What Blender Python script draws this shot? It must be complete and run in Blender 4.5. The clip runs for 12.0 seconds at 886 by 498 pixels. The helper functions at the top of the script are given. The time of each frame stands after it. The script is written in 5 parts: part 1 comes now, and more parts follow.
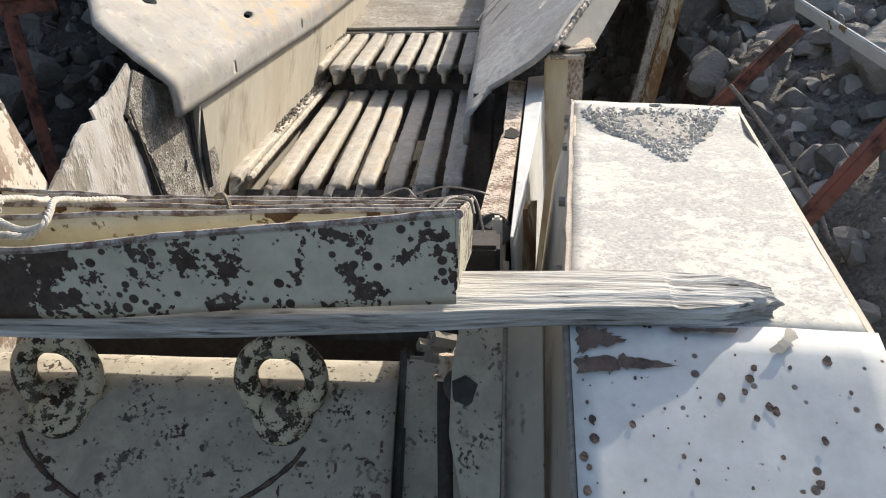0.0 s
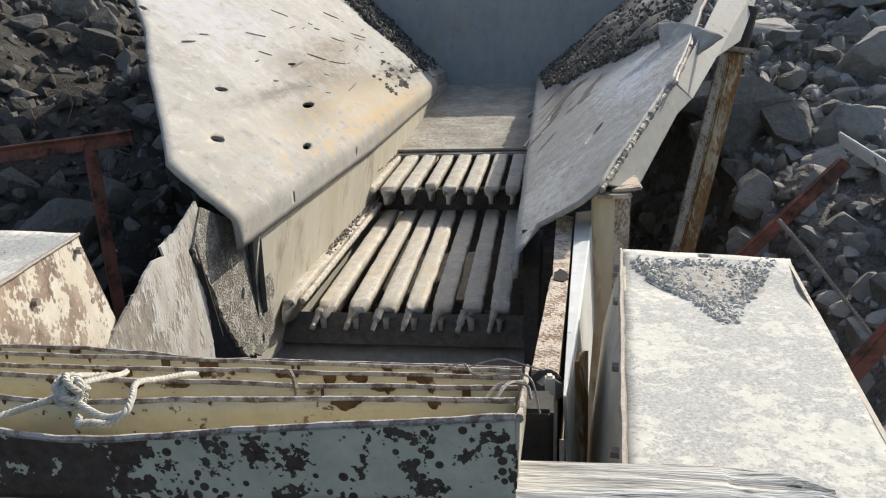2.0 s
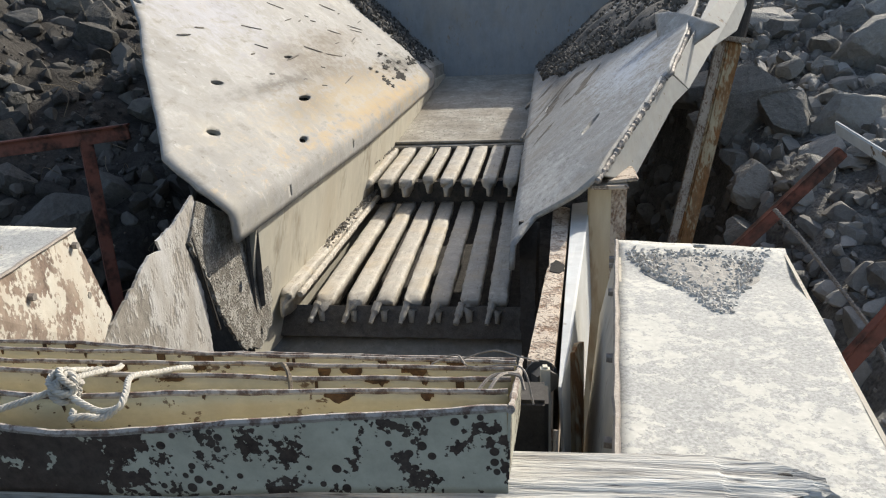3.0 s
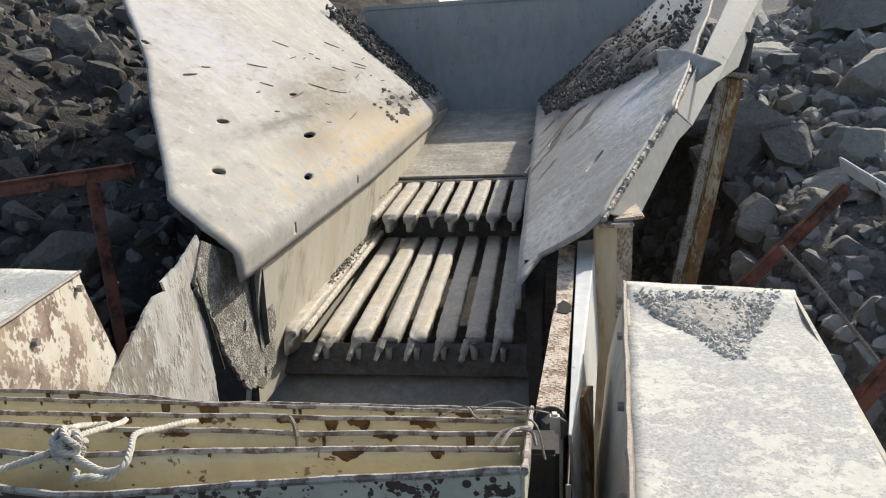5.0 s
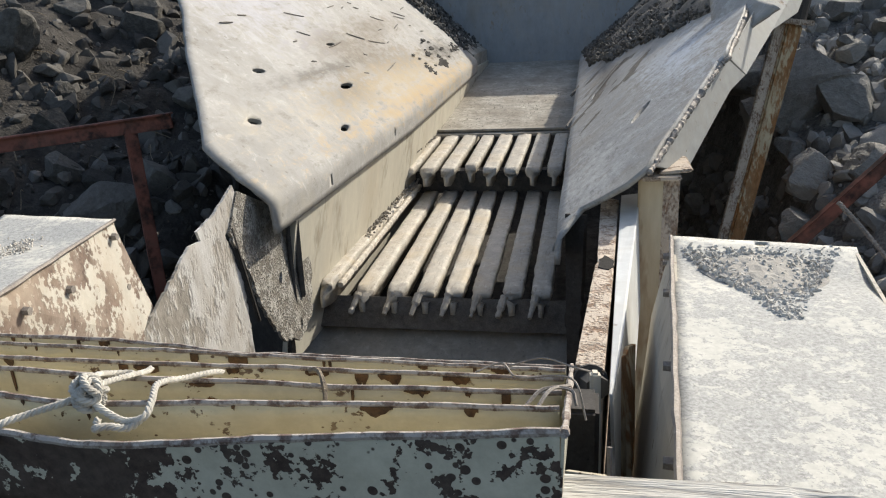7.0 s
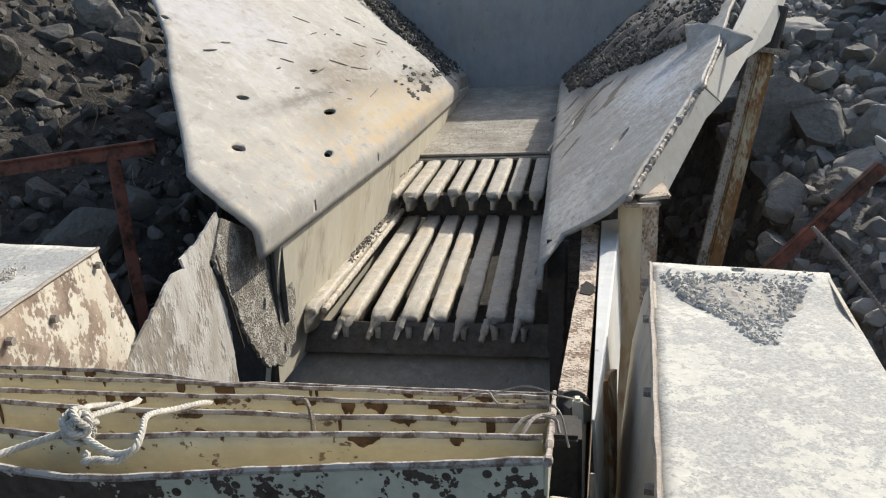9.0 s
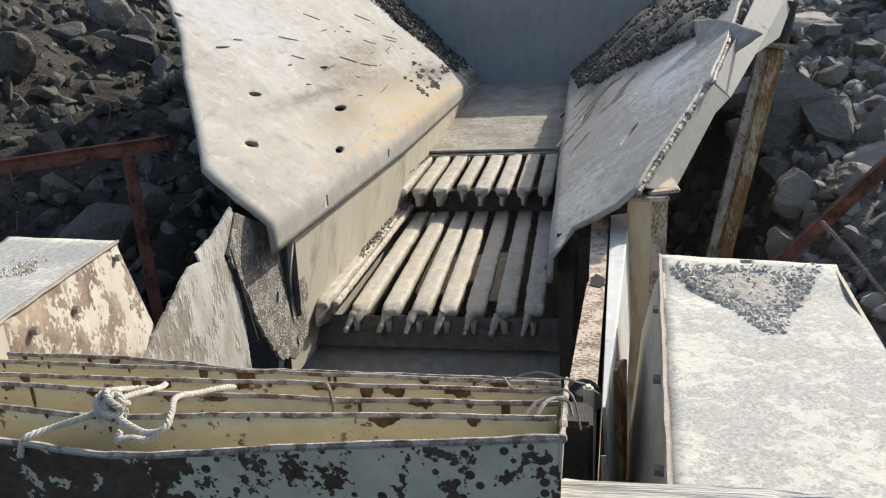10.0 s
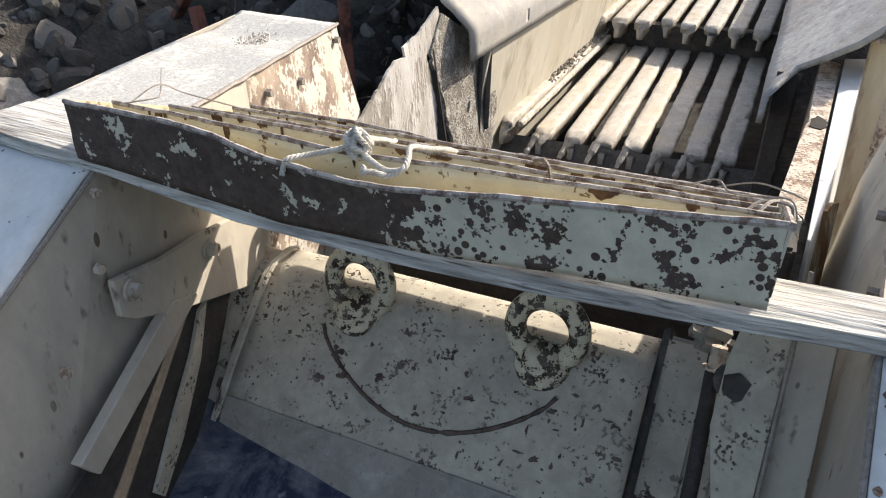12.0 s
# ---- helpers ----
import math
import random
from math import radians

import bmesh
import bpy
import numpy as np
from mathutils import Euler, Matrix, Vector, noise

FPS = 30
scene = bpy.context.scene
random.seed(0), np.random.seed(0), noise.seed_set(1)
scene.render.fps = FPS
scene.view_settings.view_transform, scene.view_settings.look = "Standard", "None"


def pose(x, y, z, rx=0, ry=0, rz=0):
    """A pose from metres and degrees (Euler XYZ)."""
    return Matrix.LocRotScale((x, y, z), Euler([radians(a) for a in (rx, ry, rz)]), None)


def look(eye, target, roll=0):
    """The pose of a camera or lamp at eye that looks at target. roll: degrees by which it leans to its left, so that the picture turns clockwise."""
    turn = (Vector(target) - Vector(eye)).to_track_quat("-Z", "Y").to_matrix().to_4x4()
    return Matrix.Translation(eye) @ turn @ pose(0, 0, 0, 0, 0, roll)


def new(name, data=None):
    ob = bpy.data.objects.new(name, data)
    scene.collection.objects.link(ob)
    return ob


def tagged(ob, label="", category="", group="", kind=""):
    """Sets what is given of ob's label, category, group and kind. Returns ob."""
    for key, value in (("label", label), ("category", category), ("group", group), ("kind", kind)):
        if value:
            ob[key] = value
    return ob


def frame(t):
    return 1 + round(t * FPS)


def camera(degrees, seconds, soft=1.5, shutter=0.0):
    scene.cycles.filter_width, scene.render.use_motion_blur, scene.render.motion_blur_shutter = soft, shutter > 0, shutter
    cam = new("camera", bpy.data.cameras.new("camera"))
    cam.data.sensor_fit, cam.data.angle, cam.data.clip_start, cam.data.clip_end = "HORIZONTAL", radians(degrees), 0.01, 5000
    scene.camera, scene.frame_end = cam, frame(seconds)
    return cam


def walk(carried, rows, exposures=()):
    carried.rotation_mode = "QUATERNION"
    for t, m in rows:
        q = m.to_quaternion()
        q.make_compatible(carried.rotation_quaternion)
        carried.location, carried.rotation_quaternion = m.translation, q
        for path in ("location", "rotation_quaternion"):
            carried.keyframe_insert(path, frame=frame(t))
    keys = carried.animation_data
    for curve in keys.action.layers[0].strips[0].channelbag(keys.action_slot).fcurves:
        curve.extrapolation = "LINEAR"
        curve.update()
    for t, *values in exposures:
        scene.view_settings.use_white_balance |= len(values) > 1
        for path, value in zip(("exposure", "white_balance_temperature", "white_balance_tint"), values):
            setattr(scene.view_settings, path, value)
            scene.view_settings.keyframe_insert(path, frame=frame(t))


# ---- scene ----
cam = camera(63.9, 12.0, 1.15)
PATH = [
    (0, (0.116, -0.074, 3.03), (-0.037, 1.733, 2.186), -1.4),
    (0.2, (0.109, -0.079, 3.085), (0.131, 1.723, 2.219), -0.4),
    (0.5, (0.101, -0.071, 3.131), (-0.004, 1.78, 2.381), -0.7),
    (1, (0.107, -0.057, 3.127), (-0.124, 1.815, 2.465), -2.2),
    (1.5, (0.105, -0.061, 3.129), (-0.149, 1.83, 2.531), -2.9),
    (2, (0.102, -0.073, 3.129), (-0.176, 1.823, 2.557), -2.1),
    (2.5, (0.114, -0.075, 3.122), (-0.154, 1.807, 2.5), -2.3),
    (3, (0.11, -0.073, 3.129), (-0.166, 1.817, 2.536), -2.5),
    (3.5, (0.104, -0.068, 3.133), (-0.171, 1.839, 2.594), -2.6),
    (5.5, (0.102, -0.057, 3.153), (-0.192, 1.855, 2.645), -3.1),
    (6, (0.1, -0.052, 3.149), (-0.23, 1.849, 2.62), -2.8),
    (6.5, (0.095, -0.039, 3.143), (-0.262, 1.848, 2.585), -2.6),
    (7, (0.096, -0.01, 3.125), (-0.294, 1.851, 2.504), -3.1),
    (7.2, (0.1, 0.005, 3.118), (-0.284, 1.86, 2.476), -3.8),
    (8.8, (0.092, -0.005, 3.135), (-0.26, 1.876, 2.554), -2.3),
    (9, (0.097, -0.027, 3.142), (-0.245, 1.861, 2.578), -2.9),
    (9.5, (0.101, -0.047, 3.143), (-0.208, 1.851, 2.593), -3.2),
    (10, (0.092, -0.057, 3.141), (-0.272, 1.825, 2.57), -3.1),
    (10.5, (0.089, -0.052, 3.141), (-0.304, 1.82, 2.557), -3.8),
    (11, (0.08, -0.043, 3.121), (-0.351, 1.796, 2.462), -3.6),
    (11.2, (0.07, -0.069, 3.1), (-0.435, 1.704, 2.324), -3.2),
    (11.5, (0.057, -0.095, 3.088), (-0.564, 1.567, 2.166), -2.4),
    (11.7, (0.047, -0.112, 3.081), (-0.635, 1.511, 2.132), -1.5),
    (12, (0.041, -0.134, 3.083), (-0.709, 1.446, 2.113), -0.2),
]
walk(cam, [(t, look(eye, target, roll)) for t, eye, target, roll in PATH], [(0, 0.82, 7150, 11), (0.6, 0.72, 6950, 9), (1.3, 0.62, 6900, 8), (11.0, 0.62, 6900, 8), (11.5, 0.78, 6950, 10), (12, 1.14, 7150, 12)])

# ---- world, sun ----
SUN_DIR = Vector((0.68, 1.0, 0.85)).normalized()
world = bpy.data.worlds.new("sky")
scene.world = world
world.use_nodes = True
_wn = world.node_tree
_sky = _wn.nodes.new("ShaderNodeTexSky")
_sky.sky_type = "NISHITA"
_sky.sun_disc = False
_sky.air_density, _sky.dust_density, _sky.ozone_density = 1.0, 2.5, 1.0
_sky.sun_elevation = math.asin(SUN_DIR.z)
_sky.sun_rotation = math.atan2(SUN_DIR.x, SUN_DIR.y)
_wn.links.new(_sky.outputs[0], _wn.nodes["Background"].inputs[0])
_wn.nodes["Background"].inputs[1].default_value = 0.15
sun = new("sun", bpy.data.lights.new("sun", "SUN"))
sun.data.energy, sun.data.angle, sun.data.color = 3.6, radians(0.5), (1.0, 0.965, 0.905)
sun.matrix_world = look(SUN_DIR * 30, (0, 0, 0))


# ---- materials ----
def node(nt, kind, **values):
    n = nt.nodes.new(kind)
    for key, value in values.items():
        n.inputs[key].default_value = value
    return n


def grain(nt, vec, scale, detail=6.0, rough=0.6, warp=0.0):
    n = node(nt, "ShaderNodeTexNoise", Scale=scale, Detail=detail, Roughness=rough, Distortion=warp)
    nt.links.new(vec, n.inputs["Vector"])
    return n.outputs["Fac"]


def ramp(nt, fac, stops):
    n = nt.nodes.new("ShaderNodeValToRGB")
    while len(n.color_ramp.elements) < len(stops):
        n.color_ramp.elements.new(0.5)
    for e, (p, c) in zip(n.color_ramp.elements, stops):
        e.position = p
        e.color = (c, c, c, 1) if isinstance(c, (int, float)) else (*c, 1)
    nt.links.new(fac, n.inputs[0])
    return n.outputs[0]


def blend(nt, fac, a, b, kind="MIX"):
    n = nt.nodes.new("ShaderNodeMix")
    n.data_type, n.blend_type = "RGBA", kind
    for value, slot in ((fac, 0), (a, 6), (b, 7)):
        if isinstance(value, (int, float)):
            n.inputs[slot].default_value = value if slot == 0 else (value, value, value, 1)
        elif isinstance(value, tuple):
            n.inputs[slot].default_value = (*value, 1)
        else:
            nt.links.new(value, n.inputs[slot])
    return n.outputs[2]


def calc(nt, kind, a, b):
    n = nt.nodes.new("ShaderNodeMath")
    n.operation = kind
    for slot, value in enumerate((a, b)):
        if isinstance(value, (int, float)):
            n.inputs[slot].default_value = value
        else:
            nt.links.new(value, n.inputs[slot])
    return n.outputs[0]


def start_mat(name, stretch=(1, 1, 1), turn=(0, 0, 0)):
    m = bpy.data.materials.new(name)
    m.use_nodes = True
    nt = m.node_tree
    tc = nt.nodes.new("ShaderNodeTexCoord")
    mp = nt.nodes.new("ShaderNodeMapping")
    mp.inputs["Scale"].default_value = stretch
    mp.inputs["Rotation"].default_value = turn
    nt.links.new(tc.outputs["Object"], mp.inputs[0])
    return m, nt, nt.nodes["Principled BSDF"], mp.outputs[0], tc.outputs["Object"]


def finish(nt, bsdf, colour, rough, height, strength=0.4, depth=0.004, metal=0.0):
    nt.links.new(colour, bsdf.inputs["Base Color"])
    bsdf.inputs["Specular IOR Level"].default_value = 0.2
    for value, key in ((rough, "Roughness"), (metal, "Metallic")):
        if isinstance(value, (int, float)):
            bsdf.inputs[key].default_value = value
        else:
            nt.links.new(value, bsdf.inputs[key])
    b = node(nt, "ShaderNodeBump", Strength=strength, Distance=depth)
    nt.links.new(height, b.inputs["Height"])
    nt.links.new(b.outputs[0], bsdf.inputs["Normal"])


def worn_paint(name, paint, under, cover=0.5, scale=14.0, soft=0.03, dust=(0.36, 0.33, 0.28), dusty=0.35,
               rough=0.6, stretch=(1, 1, 1), fine=0.25, lean=None, spots=0.0, stain=None, metal=0.0, bumpy=0.35, deep=0.003, patchy=0.0):
    """Paint that has come off in islands, with fine pits, streaks of dust and a second tone of stain."""
    m, nt, bsdf, vec, raw = start_mat(name, stretch)
    big = grain(nt, vec, scale, 5.0, 0.55, 0.3)
    small = grain(nt, vec, scale * 5.5, 3.0, 0.5)
    level = calc(nt, "ADD", calc(nt, "MULTIPLY", big, 1 - fine), calc(nt, "MULTIPLY", small, fine))
    if patchy:
        wide = grain(nt, vec, scale * 0.16, 3.0, 0.5)
        level = calc(nt, "ADD", level, calc(nt, "MULTIPLY", calc(nt, "SUBTRACT", wide, 0.5), patchy))
    if lean:
        sep = nt.nodes.new("ShaderNodeSeparateXYZ")
        nt.links.new(raw, sep.inputs[0])
        bias = node(nt, "ShaderNodeMapRange", **{"From Min": lean[0], "From Max": lean[1], "To Min": lean[2], "To Max": lean[3]})
        nt.links.new(sep.outputs[0], bias.inputs[0])
        level = calc(nt, "ADD", level, bias.outputs[0])
    mask = ramp(nt, level, [(cover - soft, 0.0), (cover + soft, 1.0)])
    if spots:
        pit = node(nt, "ShaderNodeTexVoronoi", Scale=scale * 2.2)
        pit.inputs["Randomness"].default_value = 1.0
        nt.links.new(vec, pit.inputs["Vector"])
        pick = grain(nt, vec, scale * 0.9, 2.0)
        dots = ramp(nt, calc(nt, "ADD", pit.outputs["Distance"], calc(nt, "MULTIPLY", pick, 0.55)), [(spots + 0.22, 0.0), (spots + 0.25, 1.0)])
        mask = calc(nt, "MULTIPLY", mask, dots)
    tone = grain(nt, vec, scale * 1.7, 8.0, 0.7)
    top = blend(nt, ramp(nt, tone, [(0.3, 0.0), (0.72, 1.0)]), tuple(v * 0.82 for v in paint), tuple(min(1, v * 1.12) for v in paint))
    low = blend(nt, ramp(nt, grain(nt, vec, scale * 3, 8.0, 0.75), [(0.35, 0.0), (0.65, 1.0)]), tuple(v * 0.6 for v in under), tuple(v * 1.35 for v in under))
    col = blend(nt, mask, low, top)
    if stain:
        col = blend(nt, ramp(nt, grain(nt, vec, scale * 0.33, 6.0, 0.65), [(0.52, 0.0), (0.75, 0.8)]), col, stain)
    grit = ramp(nt, grain(nt, vec, scale * 0.55, 9.0, 0.72, 0.6), [(0.44, 0.0), (0.66, dusty)])
    col = blend(nt, grit, col, dust)
    height = calc(nt, "ADD", calc(nt, "MULTIPLY", mask, 0.5), calc(nt, "MULTIPLY", tone, 0.5))
    finish(nt, bsdf, col, ramp(nt, tone, [(0.2, rough - 0.12), (0.8, min(1, rough + 0.2))]), height, bumpy, deep, metal)
    return m


def near(nt, raw, centre, reach):
    """1 at a place, falling to 0 at the reach in x, y and z."""
    off = nt.nodes.new("ShaderNodeVectorMath")
    off.operation = "SUBTRACT"
    off.inputs[1].default_value = centre
    nt.links.new(raw, off.inputs[0])
    div = nt.nodes.new("ShaderNodeVectorMath")
    div.operation = "DIVIDE"
    div.inputs[1].default_value = reach
    nt.links.new(off.outputs[0], div.inputs[0])
    size = nt.nodes.new("ShaderNodeVectorMath")
    size.operation = "LENGTH"
    nt.links.new(div.outputs[0], size.inputs[0])
    return calc(nt, "SUBTRACT", 1.0, size.outputs["Value"])


def worn_steel(name, tint, dark, scale=9.0, stretch=(1, 1, 1), turn=(0, 0, 0), rough=0.42, stain=None, stain_low=0.55, metal=0.25, grit=(0.3, 0.27, 0.22), gritty=0.5, bumpy=0.3, marks=()):
    """Bare plate rubbed by stone: clouds, scratches along one way, dark grazes, pits and dry dust."""
    m, nt, bsdf, vec, raw = start_mat(name, stretch, turn)
    cloud = grain(nt, raw, scale * 0.35, 6.0, 0.6, 0.4)
    mottle = grain(nt, raw, scale * 1.9, 8.0, 0.72, 0.8)
    scratch = grain(nt, vec, scale * 6.0, 5.0, 0.7)
    col = blend(nt, ramp(nt, cloud, [(0.3, 0.0), (0.7, 1.0)]), tuple(v * 0.72 for v in tint), tint)
    col = blend(nt, ramp(nt, mottle, [(0.36, 0.0), (0.64, 1.0)]), blend(nt, 0.45, col, dark), col)
    col = blend(nt, ramp(nt, mottle, [(0.58, 0.0), (0.70, 0.45)]), col, tuple(min(1, v * 1.35) for v in tint))
    col = blend(nt, ramp(nt, scratch, [(0.28, 0.85), (0.43, 0.0)]), col, dark)
    col = blend(nt, ramp(nt, scratch, [(0.60, 0.0), (0.72, 0.4)]), col, tuple(min(1, v * 1.4) for v in tint))
    if stain:
        col = blend(nt, ramp(nt, grain(nt, raw, scale * 0.28, 7.0, 0.62), [(stain_low, 0.0), (stain_low + 0.16, 0.75)]), col, stain)
    for centre, reach, tone, amount in marks:
        ragged = calc(nt, "ADD", near(nt, raw, centre, reach), calc(nt, "MULTIPLY", calc(nt, "SUBTRACT", scratch, 0.5), 2.6))
        ragged = calc(nt, "ADD", ragged, calc(nt, "MULTIPLY", calc(nt, "SUBTRACT", mottle, 0.5), 1.6))
        col = blend(nt, ramp(nt, ragged, [(0.05, 0.0), (1.0, amount)]), col, tone)
    col = blend(nt, ramp(nt, grain(nt, raw, scale * 1.1, 10.0, 0.78), [(0.5, 0.0), (0.66, gritty)]), col, grit)
    pit = node(nt, "ShaderNodeTexVoronoi", Scale=scale * 2.6)
    nt.links.new(raw, pit.inputs["Vector"])
    pits = ramp(nt, calc(nt, "ADD", pit.outputs["Distance"], calc(nt, "MULTIPLY", cloud, 0.5)), [(0.29, 1.0), (0.33, 0.0)])
    col = blend(nt, calc(nt, "MULTIPLY", pits, 0.7), col, dark)
    height = calc(nt, "ADD", calc(nt, "MULTIPLY", scratch, 0.45), calc(nt, "MULTIPLY", mottle, 0.7))
    height = calc(nt, "SUBTRACT", height, calc(nt, "MULTIPLY", pits, 0.4))
    finish(nt, bsdf, col, ramp(nt, scratch, [(0.2, min(1, rough + 0.22)), (0.8, rough - 0.05)]), height, bumpy, 0.004, metal)
    return m


def stony(name, light, dark, scale=6.0, random_tone=0.0, rough=0.92, strength=0.7, depth=0.02, by_island=False):
    m, nt, bsdf, vec, raw = start_mat(name)
    a = grain(nt, raw, scale, 8.0, 0.65, 0.3)
    b = grain(nt, raw, scale * 7, 4.0, 0.6)
    col = blend(nt, ramp(nt, a, [(0.32, 0.0), (0.68, 1.0)]), dark, light)
    col = blend(nt, ramp(nt, b, [(0.35, 0.45), (0.6, 0.0)]), col, tuple(v * 0.55 for v in dark))
    if random_tone:
        if by_island:
            rnd = nt.nodes.new("ShaderNodeNewGeometry").outputs["Random Per Island"]
        else:
            rnd = nt.nodes.new("ShaderNodeObjectInfo").outputs["Random"]
        col = blend(nt, random_tone, col, ramp(nt, rnd, [(0.0, tuple(v * 0.45 for v in dark)), (0.5, tuple((u + v) / 2 for u, v in zip(dark, light))), (1.0, tuple(v * 1.25 for v in light))]))
    finish(nt, bsdf, col, rough, calc(nt, "ADD", a, calc(nt, "MULTIPLY", b, 0.4)), strength, depth)
    return m


def weathered_wood():
    m, nt, bsdf, vec, raw = start_mat("weathered_wood", (2.2, 30, 30))
    a = grain(nt, vec, 2.0, 6.0, 0.6, 0.6)
    b = grain(nt, vec, 7.0, 4.0, 0.6)
    c = grain(nt, raw, 5.0, 4.0)
    col = blend(nt, ramp(nt, a, [(0.3, 0.0), (0.62, 1.0)]), (0.17, 0.16, 0.145), (0.54, 0.53, 0.495))
    col = blend(nt, ramp(nt, b, [(0.3, 0.9), (0.42, 0.0)]), col, (0.07, 0.062, 0.055))
    col = blend(nt, ramp(nt, c, [(0.5, 0.0), (0.75, 0.35)]), col, (0.36, 0.33, 0.28))
    finish(nt, bsdf, col, 0.85, calc(nt, "ADD", a, calc(nt, "MULTIPLY", b, 0.8)), 0.9, 0.006)
    return m


def rope_cloth():
    m, nt, bsdf, vec, raw = start_mat("rope_fibre")
    a = grain(nt, raw, 60, 4.0)
    b = grain(nt, raw, 320, 2.0)
    col = blend(nt, ramp(nt, a, [(0.3, 0.0), (0.7, 1.0)]), (0.30, 0.28, 0.245), (0.50, 0.48, 0.43))
    finish(nt, bsdf, col, 0.9, b, 0.6, 0.001)
    return m


GRAZE, OCHRE, SMEAR = (0.07, 0.06, 0.05), (0.36, 0.25, 0.12), (0.15, 0.125, 0.095)
BRIGHT = worn_steel("rubbed_plate", (0.37, 0.362, 0.345), (0.20, 0.185, 0.16), 7.0, (0.5, 0.18, 0.5), (0, 0, 0.35), 0.72, (0.36, 0.33, 0.27), 0.56, 0.0, (0.32, 0.30, 0.26), 0.35, 0.45, [
    ((-1.22, 4.3, 2.88), (0.28, 1.0, 0.4), SMEAR, 0.95), ((-1.10, 4.9, 2.80), (0.16, 0.8, 0.3), SMEAR, 0.9), ((-1.34, 4.0, 2.98), (0.10, 0.5, 0.3), SMEAR, 0.8), ((-1.08, 3.6, 2.74), (0.10, 0.6, 0.3), GRAZE, 0.85), ((-1.36, 5.0, 3.03), (0.12, 1.0, 0.4), SMEAR, 0.9), ((-1.2, 3.5, 2.86), (0.05, 0.9, 0.3), GRAZE, 0.7),
    ((-0.93, 4.9, 2.66), (0.07, 2.6, 0.16), OCHRE, 0.95), ((-1.04, 4.4, 2.76), (0.17, 2.2, 0.3), (0.36, 0.29, 0.19), 0.75), ((-1.08, 5.9, 2.82), (0.13, 0.7, 0.3), (0.03, 0.027, 0.024), 0.95), ((-1.7, 3.6, 3.3), (0.5, 0.9, 0.6), (0.33, 0.33, 0.36), 0.8)])
BRIGHT_BLUE = worn_steel("rubbed_grey_plate_with_shade", (0.40, 0.395, 0.38), (0.15, 0.145, 0.135), 8.0, (0.9, 0.35, 0.9), (0, 0.0, -0.45), 0.65, (0.25, 0.225, 0.185), 0.5, 0.05, (0.24, 0.215, 0.18), 0.7, 0.8, [
    # the first mark paints the bluish shade below the torn ear
    ((0.48, 3.2, 2.92), (0.2, 0.8, 0.3), (0.45, 0.48, 0.52), 0.9), ((0.22, 5.0, 2.7), (0.10, 1.6, 0.3), (0.10, 0.09, 0.08), 0.85), ((0.46, 5.2, 2.92), (0.14, 1.5, 0.3), (0.14, 0.125, 0.105), 0.85), ((0.12, 2.3, 2.58), (0.1, 0.5, 0.2), (0.48, 0.47, 0.44), 0.6)])
BAR_STEEL = worn_steel("bar_steel", (0.55, 0.515, 0.45), (0.19, 0.165, 0.135), 14.0, (1, 0.12, 1), (0, 0, 0), 0.6, (0.46, 0.385, 0.28), 0.5, 0.03, (0.40, 0.355, 0.29), 0.75, 0.8)
PAN_STEEL = worn_steel("dusty_pan", (0.46, 0.43, 0.37), (0.12, 0.105, 0.09), 9.0, (1, 0.6, 1), (0, 0, 0), 0.8, (0.22, 0.195, 0.16), 0.46, 0.02, (0.20, 0.18, 0.15), 0.85, 1.0)
DUST_STEEL = worn_steel("dust_caked_steel", (0.33, 0.31, 0.27), (0.14, 0.125, 0.11), 10.0, (1, 1, 0.6), (0, 0, 0), 0.9, (0.2, 0.18, 0.15), 0.5, 0.0, (0.36, 0.335, 0.29), 0.6, 0.9)
WALL_STEEL = worn_paint("wall_paint", (0.50, 0.47, 0.39), (0.20, 0.16, 0.11), 0.36, 7.0, 0.1, (0.42, 0.38, 0.31), 0.5, 0.65, (1, 1, 0.35), 0.3, stain=(0.40, 0.34, 0.25))
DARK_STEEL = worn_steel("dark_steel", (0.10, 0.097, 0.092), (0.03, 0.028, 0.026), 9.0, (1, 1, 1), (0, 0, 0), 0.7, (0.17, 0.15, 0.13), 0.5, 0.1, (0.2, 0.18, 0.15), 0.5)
REAR_STEEL = worn_paint("slate_paint", (0.26, 0.275, 0.29), (0.22, 0.17, 0.13), 0.36, 9.0, 0.05, (0.30, 0.29, 0.27), 0.6, 0.6, (1, 1, 0.5), 0.5, spots=0.05, stain=(0.24, 0.22, 0.19))
HOOD = worn_paint("hood_paint", (0.485, 0.475, 0.43), (0.335, 0.335, 0.32), 0.55, 62.0, 0.02, (0.36, 0.355, 0.33), 0.45, 0.75, (1, 1, 1), 0.3, bumpy=0.06, deep=0.0012, patchy=0.6)
HOOD_FACE = worn_paint("hood_blue_white_paint", (0.51, 0.525, 0.515), (0.085, 0.062, 0.05), 0.36, 16.0, 0.012, (0.50, 0.49, 0.46), 0.4, 0.7, (1, 1, 1), 0.4, spots=0.125, stain=(0.52, 0.52, 0.50), bumpy=0.25, deep=0.002)
HOOD_SIDE = worn_paint("hood_side_paint", (0.43, 0.39, 0.325), (0.13, 0.10, 0.075), 0.38, 12.0, 0.04, (0.33, 0.305, 0.26), 0.7, 0.7, (1, 1, 0.45), 0.4, spots=0.10, stain=(0.33, 0.30, 0.25), bumpy=0.5)
